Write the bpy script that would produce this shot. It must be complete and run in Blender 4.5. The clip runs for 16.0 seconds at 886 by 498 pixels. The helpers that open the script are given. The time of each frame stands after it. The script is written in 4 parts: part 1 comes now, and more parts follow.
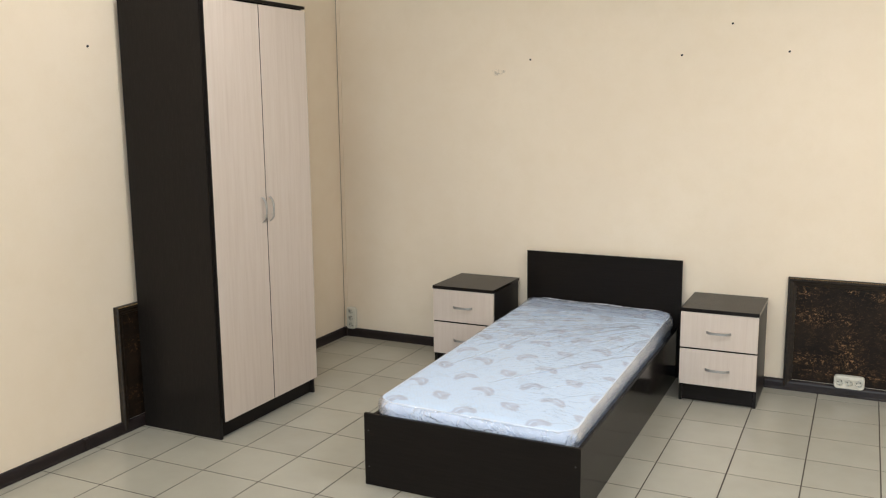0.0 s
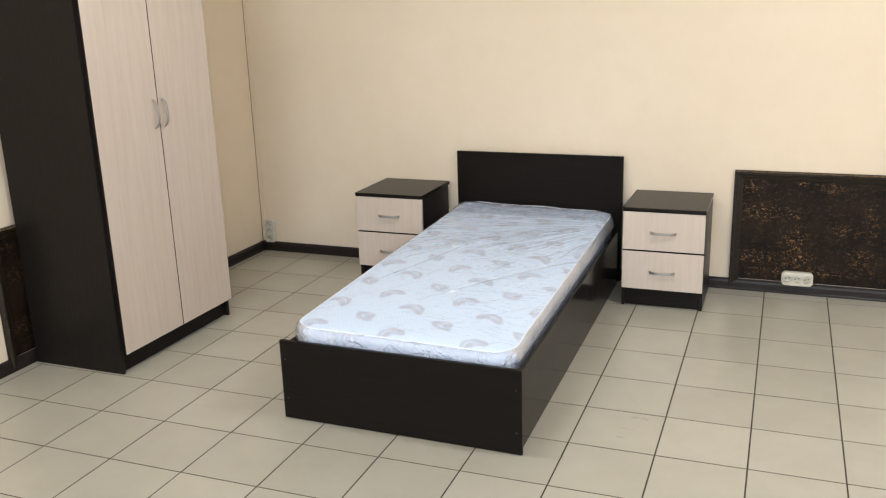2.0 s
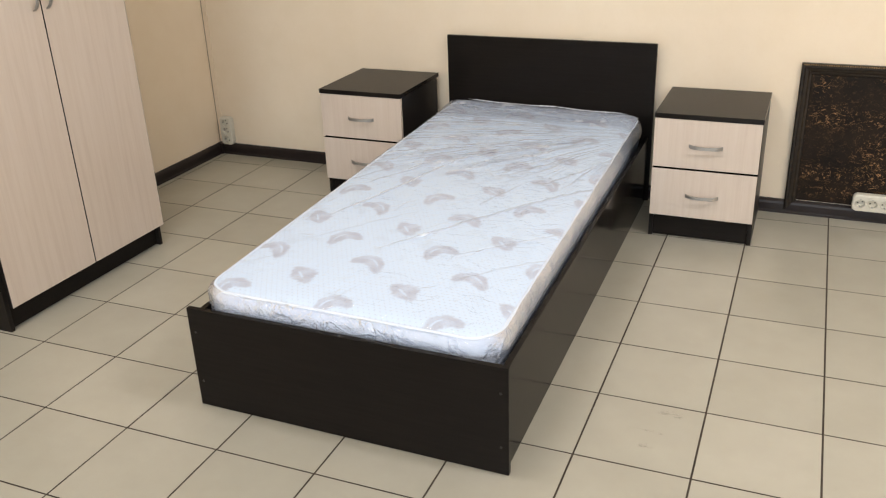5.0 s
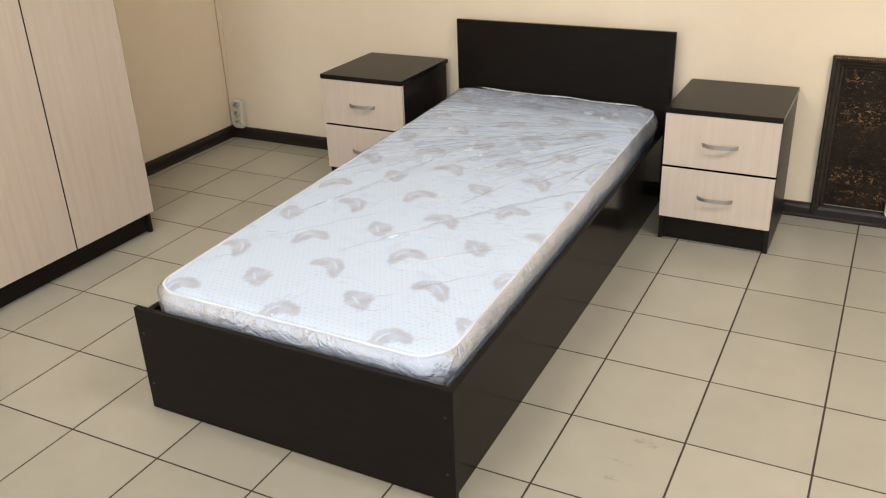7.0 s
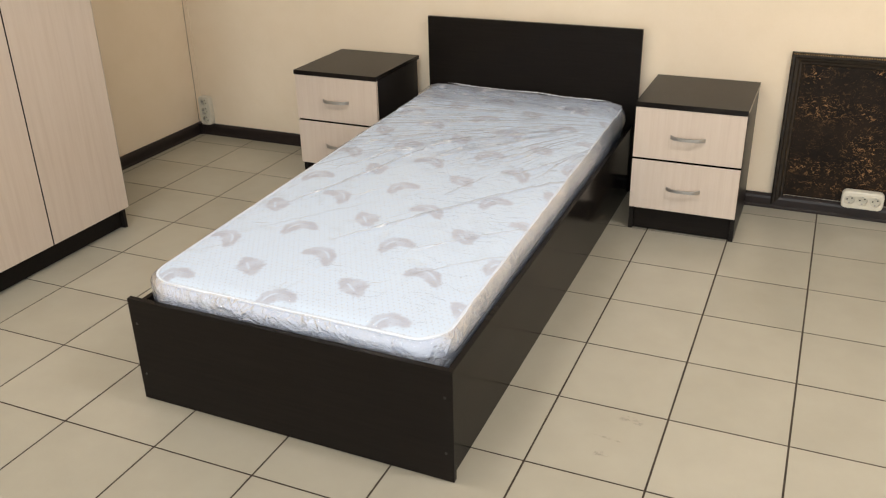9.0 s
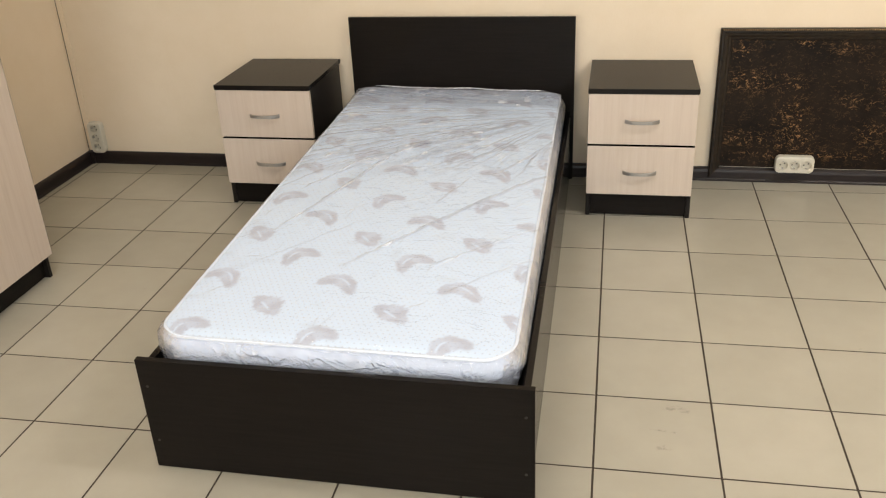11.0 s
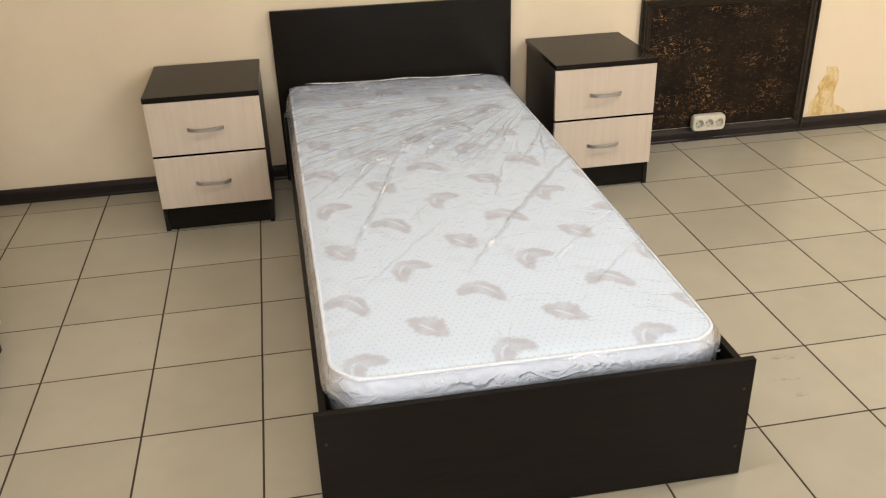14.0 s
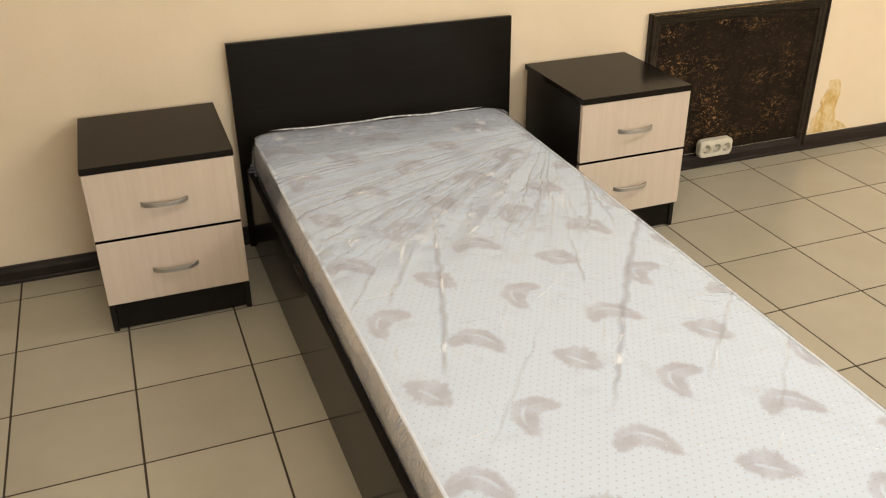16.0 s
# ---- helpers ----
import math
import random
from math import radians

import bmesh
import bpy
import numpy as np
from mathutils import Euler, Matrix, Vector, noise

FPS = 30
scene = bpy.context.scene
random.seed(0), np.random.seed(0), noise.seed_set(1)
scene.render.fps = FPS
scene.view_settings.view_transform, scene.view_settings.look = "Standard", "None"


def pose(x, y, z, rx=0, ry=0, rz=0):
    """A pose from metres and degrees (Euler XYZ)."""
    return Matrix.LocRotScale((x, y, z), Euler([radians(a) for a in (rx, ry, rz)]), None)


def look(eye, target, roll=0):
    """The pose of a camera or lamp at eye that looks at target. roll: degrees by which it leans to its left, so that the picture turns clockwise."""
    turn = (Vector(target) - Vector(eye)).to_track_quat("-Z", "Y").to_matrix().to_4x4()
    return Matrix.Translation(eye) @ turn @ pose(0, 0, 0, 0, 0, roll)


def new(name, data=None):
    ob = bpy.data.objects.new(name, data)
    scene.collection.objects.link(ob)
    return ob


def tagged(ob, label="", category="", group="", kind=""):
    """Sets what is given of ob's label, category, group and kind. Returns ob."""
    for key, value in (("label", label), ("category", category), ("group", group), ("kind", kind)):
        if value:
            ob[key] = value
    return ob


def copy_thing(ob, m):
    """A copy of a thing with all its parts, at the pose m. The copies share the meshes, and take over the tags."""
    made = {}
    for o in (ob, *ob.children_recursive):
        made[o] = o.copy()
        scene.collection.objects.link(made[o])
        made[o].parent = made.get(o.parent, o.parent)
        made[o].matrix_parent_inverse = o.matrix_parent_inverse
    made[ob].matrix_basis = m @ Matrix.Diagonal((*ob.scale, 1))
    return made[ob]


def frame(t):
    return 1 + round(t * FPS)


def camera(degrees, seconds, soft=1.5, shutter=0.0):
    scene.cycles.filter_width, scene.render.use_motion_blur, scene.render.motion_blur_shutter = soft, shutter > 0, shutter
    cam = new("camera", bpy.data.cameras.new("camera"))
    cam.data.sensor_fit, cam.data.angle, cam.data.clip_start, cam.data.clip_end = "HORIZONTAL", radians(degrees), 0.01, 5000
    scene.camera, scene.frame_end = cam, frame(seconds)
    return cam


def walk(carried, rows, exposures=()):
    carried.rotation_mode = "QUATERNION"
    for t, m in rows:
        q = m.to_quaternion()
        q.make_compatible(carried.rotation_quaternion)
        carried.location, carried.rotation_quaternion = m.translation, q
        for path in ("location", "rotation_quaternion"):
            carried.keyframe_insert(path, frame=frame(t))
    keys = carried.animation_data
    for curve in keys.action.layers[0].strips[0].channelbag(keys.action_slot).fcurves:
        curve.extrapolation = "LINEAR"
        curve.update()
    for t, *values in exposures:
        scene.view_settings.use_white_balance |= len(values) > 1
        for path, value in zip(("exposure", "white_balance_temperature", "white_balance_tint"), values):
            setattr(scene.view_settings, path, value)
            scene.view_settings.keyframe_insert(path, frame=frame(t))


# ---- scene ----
cam = camera(53.3, 16.0, soft=1.2)
PATH = [
    (0, (0.804, -3.796, 1.609), (-0.065, -2.025, 1.281), -0.6),
    (0.5, (0.841, -3.738, 1.589), (-0.007, -1.969, 1.201), -0.8),
    (1, (0.816, -3.662, 1.563), (0.009, -1.891, 1.099), -0.8),
    (1.5, (0.729, -3.535, 1.557), (-0.037, -1.756, 1.058), -1.4),
    (2, (0.667, -3.399, 1.537), (-0.049, -1.613, 0.991), -1.8),
    (2.5, (0.625, -3.22, 1.522), (-0.072, -1.439, 0.937), -1.4),
    (3, (0.615, -3.029, 1.516), (-0.066, -1.262, 0.871), -1.3),
    (3.5, (0.553, -2.87, 1.482), (-0.115, -1.127, 0.764), -1.5),
    (4, (0.483, -2.687, 1.469), (-0.191, -0.964, 0.708), -1.6),
    (4.5, (0.449, -2.574, 1.461), (-0.243, -0.875, 0.665), -1.9),
    (7, (0.633, -2.181, 1.432), (-0.219, -0.586, 0.577), -2.3),
    (7.5, (0.642, -2.197, 1.429), (-0.197, -0.597, 0.571), -2.1),
    (8, (0.655, -2.215, 1.434), (-0.164, -0.602, 0.582), -2.0),
    (8.5, (0.629, -2.257, 1.43), (-0.161, -0.631, 0.575), -1.4),
    (9, (0.561, -2.3, 1.432), (-0.183, -0.653, 0.576), -1.3),
    (11.5, (-0.165, -2.348, 1.444), (-0.425, -0.575, 0.556), -2.6),
    (12, (-0.354, -2.392, 1.438), (-0.507, -0.607, 0.551), -1.9),
    (12.5, (-0.487, -2.362, 1.428), (-0.553, -0.565, 0.551), -1.3),
    (13, (-0.665, -2.298, 1.424), (-0.614, -0.513, 0.523), -2.0),
    (13.5, (-0.825, -2.24, 1.422), (-0.658, -0.47, 0.506), -1.6),
    (14, (-1.038, -2.191, 1.42), (-0.747, -0.438, 0.503), -1.8),
    (14.5, (-1.186, -2.086, 1.421), (-0.806, -0.356, 0.492), -1.6),
    (15, (-1.267, -1.888, 1.424), (-0.843, -0.166, 0.501), -1.2),
    (15.5, (-1.34, -1.679, 1.419), (-0.852, 0.023, 0.49), -0.8),
    (16, (-1.396, -1.441, 1.409), (-0.796, 0.217, 0.464), -0.7),
]
walk(cam, [(t, look(eye, target, roll)) for t, eye, target, roll in PATH],
     exposures=[(0.0, 0.15, 6300, 9), (1.5, 0.29, 6350, 10), (4.5, 0.32, 6650, 12), (8.5, 0.23, 7000, 12), (11.5, 0.28, 7250, 12), (13.0, 0.13, 7500, 13), (14.5, 0.22, 7550, 12), (15.5, 0.11, 7950, 12), (16.0, 0.15, 8200, 12)])

# ---------------------------------------------------------------- world and light
world = bpy.data.worlds.new("world")
world.use_nodes = True
scene.world = world
wn = world.node_tree.nodes
sky = wn.new("ShaderNodeTexSky")
sky.sky_type = "NISHITA"
sky.sun_disc = False
sky.sun_elevation, sky.sun_rotation = radians(35), radians(200)
world.node_tree.links.new(sky.outputs[0], wn["Background"].inputs[0])
wn["Background"].inputs[1].default_value = 0.06

# the room: inner faces
X0, X1, Y0, Y1, H = -2.486, 4.60, -6.60, 1.329, 2.90


def area_lamp(name, at, target, size, size_y, power, colour):
    data = bpy.data.lights.new(name, "AREA")
    data.shape, data.size, data.size_y, data.energy, data.color = "RECTANGLE", size, size_y, power, colour
    ob = new(name, data)
    ob.matrix_world = look(at, target)
    return ob


WINDOW_W, WINDOW_H, WINDOW_X, WINDOW_Z = 3.4, 1.7, 0.9, 1.75
area_lamp("window_daylight", (WINDOW_X, Y0 - 0.02, WINDOW_Z), (WINDOW_X, 0, WINDOW_Z - 1.2), WINDOW_W, WINDOW_H, 128, (0.80, 0.91, 1.0))
LAMPS = [(-1.25, -0.9, 14.5), (1.75, -0.5, 39), (-1.25, -4.4, 30), (1.75, -4.4, 25)]
for lx, ly, power in LAMPS:
    area_lamp("ceiling_lamp_light", (lx, ly, H - 0.10), (lx, ly, 0), 1.15, 0.22, power, (0.98, 0.965, 0.98))


# ---------------------------------------------------------------- materials
class Nodes:
    """A small builder for node materials."""

    def __init__(self, name, rough=0.5, metal=0.0, coat=0.0):
        self.m = bpy.data.materials.new(name)
        self.m.use_nodes = True
        self.t = self.m.node_tree
        self.b = self.t.nodes["Principled BSDF"]
        self.out = self.t.nodes["Material Output"]
        self.b.inputs["Roughness"].default_value = rough
        self.b.inputs["Metallic"].default_value = metal
        self.b.inputs["Coat Weight"].default_value = coat

    def node(self, kind, **values):
        n = self.t.nodes.new(kind)
        for k, v in values.items():
            key = int(k[1:]) if k[0] == "i" and k[1:].isdigit() else k.replace("_", " ")
            n.inputs[key].default_value = v
        return n

    def link(self, a, b):
        self.t.links.new(a, b)

    def coords(self, scale=(1, 1, 1), kind="Object"):
        tc = self.node("ShaderNodeTexCoord")
        mp = self.node("ShaderNodeMapping", Scale=scale)
        self.link(tc.outputs[kind], mp.inputs[0])
        return mp.outputs[0]

    def noise(self, vec, scale, detail=4.0, rough=0.55, distort=0.0):
        n = self.node("ShaderNodeTexNoise", Scale=scale, Detail=detail, Roughness=rough, Distortion=distort)
        self.link(vec, n.inputs["Vector"])
        return n.outputs[0]

    def ramp(self, fac, stops):
        r = self.t.nodes.new("ShaderNodeValToRGB")
        e = r.color_ramp.elements
        while len(e) < len(stops):
            e.new(0.5)
        for el, (p, c) in zip(e, stops):
            el.position, el.color = p, (*c, 1) if len(c) == 3 else c
        self.link(fac, r.inputs[0])
        return r.outputs[0]

    def mix(self, fac, a, b, blend="MIX"):
        m = self.t.nodes.new("ShaderNodeMix")
        m.data_type, m.blend_type = "RGBA", blend
        for sock, v in ((m.inputs[0], fac), (m.inputs[6], a), (m.inputs[7], b)):
            if hasattr(v, "links"):
                self.link(v, sock)
            else:
                sock.default_value = (*v, 1) if isinstance(v, tuple) else v
        return m.outputs[2]

    def math(self, op, a, b=0.0, clamp=False):
        m = self.t.nodes.new("ShaderNodeMath")
        m.operation, m.use_clamp = op, clamp
        for sock, v in ((m.inputs[0], a), (m.inputs[1], b)):
            if hasattr(v, "links"):
                self.link(v, sock)
            else:
                sock.default_value = v
        return m.outputs[0]

    def bump(self, height, strength=0.2, distance=0.002, target=None):
        n = self.node("ShaderNodeBump", Strength=strength, Distance=distance)
        self.link(height, n.inputs["Height"])
        self.link(n.outputs[0], (target or self.b).inputs["Normal"])
        return n.outputs[0]

    def attribute(self, name):
        a = self.t.nodes.new("ShaderNodeAttribute")
        a.attribute_name = name
        return a.outputs["Fac"]

    def random(self):
        return self.t.nodes.new("ShaderNodeObjectInfo").outputs["Random"]


def wallpaper():
    n = Nodes("cream_wallpaper", 0.75)
    v = n.coords()
    big = n.noise(v, 1.3, 3)
    fine = n.noise(n.coords((1, 1, 1)), 90, 5, 0.65)
    weave = n.noise(n.coords((260, 260, 45)), 1.0, 2)
    weave2 = n.noise(n.coords((40, 40, 300)), 1.0, 2)
    base = n.ramp(big, [(0.3, (0.81, 0.685, 0.53)), (0.7, (0.85, 0.73, 0.575))])
    base = n.mix(n.math("MULTIPLY", n.ramp(n.noise(v, 7.5, 4, 0.6), [(0.42, (0, 0, 0)), (0.7, (1, 1, 1))]), 0.32), base, (0.77, 0.64, 0.465))
    base = n.mix(n.math("MULTIPLY", fine, 0.25), base, (0.75, 0.63, 0.465))
    n.link(base, n.b.inputs["Base Color"])
    n.bump(n.math("ADD", n.math("ADD", weave, weave2), fine), 0.22, 0.0012)
    return n.m


def wenge():
    n = Nodes("dark_wenge_laminate", 0.36)
    g = n.noise(n.coords((6, 120, 120)), 1.0, 6, 0.6, 0.4)
    g2 = n.noise(n.coords((3, 3, 3)), 2.0, 3)
    c = n.ramp(g, [(0.3, (0.0100, 0.0083, 0.0072)), (0.7, (0.0148, 0.0122, 0.0105))])
    c = n.mix(n.math("MULTIPLY", g2, 0.35), c, (0.0112, 0.0091, 0.008))
    n.link(c, n.b.inputs["Base Color"])
    r = n.math("ADD", n.math("MULTIPLY", g2, 0.06), 0.13)
    n.link(r, n.b.inputs["Roughness"])
    n.b.inputs["Specular IOR Level"].default_value = 0.075
    n.bump(g, 0.03, 0.0004)
    return n.m


def wenge_upright():
    n = Nodes("dark_wenge_laminate_upright_grain", 0.36)
    g = n.noise(n.coords((120, 120, 6)), 1.0, 6, 0.6, 0.4)
    g2 = n.noise(n.coords((3, 3, 3)), 2.0, 3)
    c = n.ramp(g, [(0.3, (0.0100, 0.0083, 0.0072)), (0.7, (0.0148, 0.0122, 0.0105))])
    c = n.mix(n.math("MULTIPLY", g2, 0.35), c, (0.0112, 0.0091, 0.008))
    pores = n.noise(n.coords((300, 300, 22)), 1.0, 3, 0.6)
    c = n.mix(n.math("MULTIPLY", n.ramp(pores, [(0.5, (0, 0, 0)), (0.7, (1, 1, 1))]), 0.5), c, (0.024, 0.020, 0.0175))
    n.link(c, n.b.inputs["Base Color"])
    n.link(n.math("ADD", n.math("MULTIPLY", g2, 0.08), 0.30), n.b.inputs["Roughness"])
    n.b.inputs["Specular IOR Level"].default_value = 0.13
    n.bump(g, 0.03, 0.0004)
    return n.m


def pale_oak():
    n = Nodes("bleached_oak_laminate", 0.42)
    g = n.noise(n.coords((55, 55, 2.2)), 1.0, 6, 0.62, 0.3)
    fine = n.noise(n.coords((230, 230, 14)), 1.0, 3, 0.6)
    c = n.ramp(g, [(0.3, (0.58, 0.485, 0.41)), (0.5, (0.62, 0.527, 0.45)), (0.72, (0.645, 0.557, 0.485))])
    c = n.mix(n.math("MULTIPLY", n.ramp(fine, [(0.52, (0, 0, 0)), (0.72, (1, 1, 1))]), 0.2), c, (0.53, 0.44, 0.365))
    n.link(c, n.b.inputs["Base Color"])
    n.bump(fine, 0.1, 0.0005)
    return n.m


def floor_tile():
    n = Nodes("grey_beige_ceramic_tile", 0.28)
    geo = n.t.nodes.new("ShaderNodeNewGeometry").outputs["Position"]
    cloud = n.noise(geo, 5.0, 4, 0.6)
    speck = n.noise(geo, 420, 2, 0.7)
    dirt = n.noise(geo, 16, 6, 0.7)
    c = n.ramp(cloud, [(0.3, (0.398, 0.376, 0.312)), (0.7, (0.432, 0.41, 0.345))])
    c = n.mix(n.math("MULTIPLY", n.ramp(speck, [(0.55, (0, 0, 0)), (0.75, (1, 1, 1))]), 0.22), c, (0.34, 0.30, 0.24))
    c = n.mix(n.math("MULTIPLY", n.ramp(dirt, [(0.6, (0, 0, 0)), (0.85, (1, 1, 1))]), 0.2), c, (0.36, 0.33, 0.28))
    tint = n.ramp(n.random(), [(0.0, (0.94, 0.94, 0.93)), (1.0, (1.04, 1.04, 1.03))])
    c = n.mix(1.0, c, tint, "MULTIPLY")
    n.link(c, n.b.inputs["Base Color"])
    n.link(n.math("ADD", n.math("MULTIPLY", dirt, 0.07), 0.20), n.b.inputs["Roughness"])
    n.bump(n.noise(geo, 60, 3), 0.05, 0.0008)
    return n.m


def plain(name, colour, rough=0.5, metal=0.0, vary=0.15, scale=30.0, bump=0.05):
    n = Nodes(name, rough, metal)
    v = n.coords()
    f = n.noise(v, scale, 4)
    lo = tuple(c * (1 - vary) for c in colour)
    hi = tuple(min(1, c * (1 + vary)) for c in colour)
    n.link(n.ramp(f, [(0.3, lo), (0.7, hi)]), n.b.inputs["Base Color"])
    n.link(n.math("ADD", n.math("MULTIPLY", f, 0.15), rough - 0.07), n.b.inputs["Roughness"])
    if bump:
        n.bump(f, bump, 0.001)
    return n.m


def mattress_cloth():
    """White knitted ticking: a printed feather motif (stored with the cloth) and rows of tiny dots."""
    n = Nodes("white_printed_ticking", 0.85)
    v = n.coords()
    sep = n.t.nodes.new("ShaderNodeSeparateXYZ")
    n.link(v, sep.inputs[0])
    px, py = 0.0165, 0.0145
    row = n.math("FLOOR", n.math("DIVIDE", sep.outputs[1], py))
    shift = n.math("MULTIPLY", n.math("MODULO", n.math("ABSOLUTE", row), 2.0), 0.5)
    fx = n.math("SUBTRACT", n.math("FRACT", n.math("ADD", n.math("DIVIDE", sep.outputs[0], px), shift)), 0.5)
    fy = n.math("SUBTRACT", n.math("FRACT", n.math("DIVIDE", sep.outputs[1], py)), 0.5)
    d = n.math("SQRT", n.math("ADD", n.math("MULTIPLY", fx, fx), n.math("MULTIPLY", fy, fy)))
    dots = n.ramp(d, [(0.09, (1, 1, 1)), (0.15, (0, 0, 0))])
    knit = n.noise(n.coords((700, 700, 700)), 1.0, 2)
    printed = n.attribute("print")
    base = n.mix(n.math("MULTIPLY", knit, 0.10), (0.69, 0.80, 0.93), (0.625, 0.725, 0.84))
    base = n.mix(n.math("MULTIPLY", dots, 0.46), base, (0.40, 0.38, 0.43))
    base = n.mix(n.math("MULTIPLY", printed, 0.70), base, (0.45, 0.45, 0.52))
    n.link(base, n.b.inputs["Base Color"])
    n.bump(knit, 0.15, 0.0008)
    return n.m


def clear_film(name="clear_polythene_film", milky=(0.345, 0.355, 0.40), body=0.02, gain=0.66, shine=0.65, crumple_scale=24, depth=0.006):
    """Thin polythene: clear, a little milky where it lies double in folds, with sharp glints. The grey of FILM also
    paints in fold shading and the head band.
    """
    n = Nodes(name)
    t = n.t
    t.nodes.remove(n.b)
    clear = t.nodes.new("ShaderNodeBsdfTransparent")
    clear.inputs[0].default_value = (0.985, 0.985, 0.985, 1)
    milk = t.nodes.new("ShaderNodeBsdfDiffuse")
    milk.inputs[0].default_value = milky + (1,)
    gloss = t.nodes.new("ShaderNodeBsdfGlossy")
    gloss.inputs["Roughness"].default_value = 0.12
    v = n.coords()
    crease = n.noise(n.coords((1, 1, 1)), crumple_scale, 5, 0.62, 0.8)
    b1 = t.nodes.new("ShaderNodeBump")
    b1.inputs["Strength"].default_value, b1.inputs["Distance"].default_value = 0.35, depth
    loose = n.noise(n.coords((1, 1.6, 1)), 5.5, 3, 0.45, 1.2)
    wrinkle = n.math("SUBTRACT", 1.0, n.math("MULTIPLY", n.math("ABSOLUTE", n.math("SUBTRACT", loose, 0.5)), 34.0), True)
    n.link(n.math("ADD", crease, n.math("MULTIPLY", n.math("MULTIPLY", wrinkle, n.ramp(n.noise(v, 3.2, 2), [(0.45, (0, 0, 0)), (0.62, (1, 1, 1))])), 0.75)), b1.inputs["Height"])
    n.link(b1.outputs[0], gloss.inputs["Normal"])
    if body > 0.1:
        n.link(b1.outputs[0], milk.inputs["Normal"])
    fold_and_reflection = n.attribute("fold_and_reflection")
    glint_paint = n.attribute("glint_paint")
    # whiten the film where lamp glints and glare are painted in
    n.link(n.mix(n.math("MULTIPLY", glint_paint, 8.0, True), milky, (0.90, 0.92, 0.95)), milk.inputs[0])
    thick = n.math("ADD", n.math("ADD", n.math("MULTIPLY", fold_and_reflection, gain), body), n.math("MULTIPLY", glint_paint, 0.7), True)
    m1 = t.nodes.new("ShaderNodeMixShader")
    n.link(thick, m1.inputs[0])
    n.link(clear.outputs[0], m1.inputs[1])
    n.link(milk.outputs[0], m1.inputs[2])
    fr = t.nodes.new("ShaderNodeFresnel")
    fr.inputs[0].default_value = 1.48
    n.link(b1.outputs[0], fr.inputs["Normal"])
    m2 = t.nodes.new("ShaderNodeMixShader")
    n.link(n.math("MULTIPLY", fr.outputs[0], shine, True), m2.inputs[0])
    n.link(m1.outputs[0], m2.inputs[1])
    n.link(gloss.outputs[0], m2.inputs[2])
    n.link(m2.outputs[0], n.out.inputs[0])
    return n.m


def worn_gilt_canvas():
    """Almost black relief panel with rubbed copper-gold scratches in clusters."""
    n = Nodes("dark_relief_panel_with_rubbed_gold", 0.45)
    v = n.coords()
    wear = n.attribute("wear")
    a = n.noise(n.coords((1, 1, 1.35)), 29, 1, 0.5, 2.2)
    ridges = n.math("SUBTRACT", 1.0, n.math("MULTIPLY", n.math("ABSOLUTE", n.math("SUBTRACT", a, 0.5)), 18.0), True)
    b = n.noise(n.coords((1, 1, 1.6)), 36, 5, 0.7, 0.5)
    spots = n.ramp(b, [(0.48, (0, 0, 0)), (0.60, (1, 1, 1))])
    amount = n.math("MULTIPLY", n.math("MULTIPLY", ridges, n.math("ADD", n.math("MULTIPLY", spots, 1.0), 0.03)), wear, True)
    base = n.ramp(n.noise(v, 9, 5), [(0.3, (0.006, 0.0042, 0.003)), (0.7, (0.020, 0.0125, 0.008))])
    c = n.mix(n.math("MULTIPLY", amount, 0.8), base, (0.56, 0.31, 0.14))
    n.link(c, n.b.inputs["Base Color"])
    n.link(n.math("MULTIPLY", amount, 0.2), n.b.inputs["Metallic"])
    n.b.inputs["Specular IOR Level"].default_value = 0.12
    n.bump(a, 0.35, 0.003)
    return n.m


def mark(name, colour, strength, scale, lo=0.45, hi=0.65):
    """A faint dirty mark: noise patches that thin out to its rim (stored as 'mask')."""
    n = Nodes(name, 0.7)
    n.b.inputs["Base Color"].default_value = (*colour, 1)
    clear = n.t.nodes.new("ShaderNodeBsdfTransparent")
    mx = n.t.nodes.new("ShaderNodeMixShader")
    f = n.ramp(n.noise(n.coords(), scale, 5, 0.6, 0.6), [(lo, (0, 0, 0)), (hi, (1, 1, 1))])
    n.link(n.math("MULTIPLY", n.math("MULTIPLY", f, n.attribute("mask")), strength, True), mx.inputs[0])
    n.link(clear.outputs[0], mx.inputs[1])
    n.link(n.b.outputs[0], mx.inputs[2])
    n.link(mx.outputs[0], n.out.inputs[0])
    return n.m


def bare_plaster():
    n = Nodes("water_stained_yellow_plaster", 0.85)
    v = n.coords()
    a = n.noise(n.coords((1, 1, 0.6)), 22, 6, 0.7, 0.25)
    b = n.noise(v, 8, 3, 0.6)
    c = n.ramp(a, [(0.34, (0.46, 0.26, 0.07)), (0.46, (0.66, 0.44, 0.17)), (0.58, (0.79, 0.66, 0.42)), (0.7, (0.56, 0.35, 0.11))])
    c = n.mix(n.math("MULTIPLY", b, 0.3), c, (0.68, 0.52, 0.28))
    n.link(c, n.b.inputs["Base Color"])
    n.bump(a, 0.4, 0.003)
    return n.m


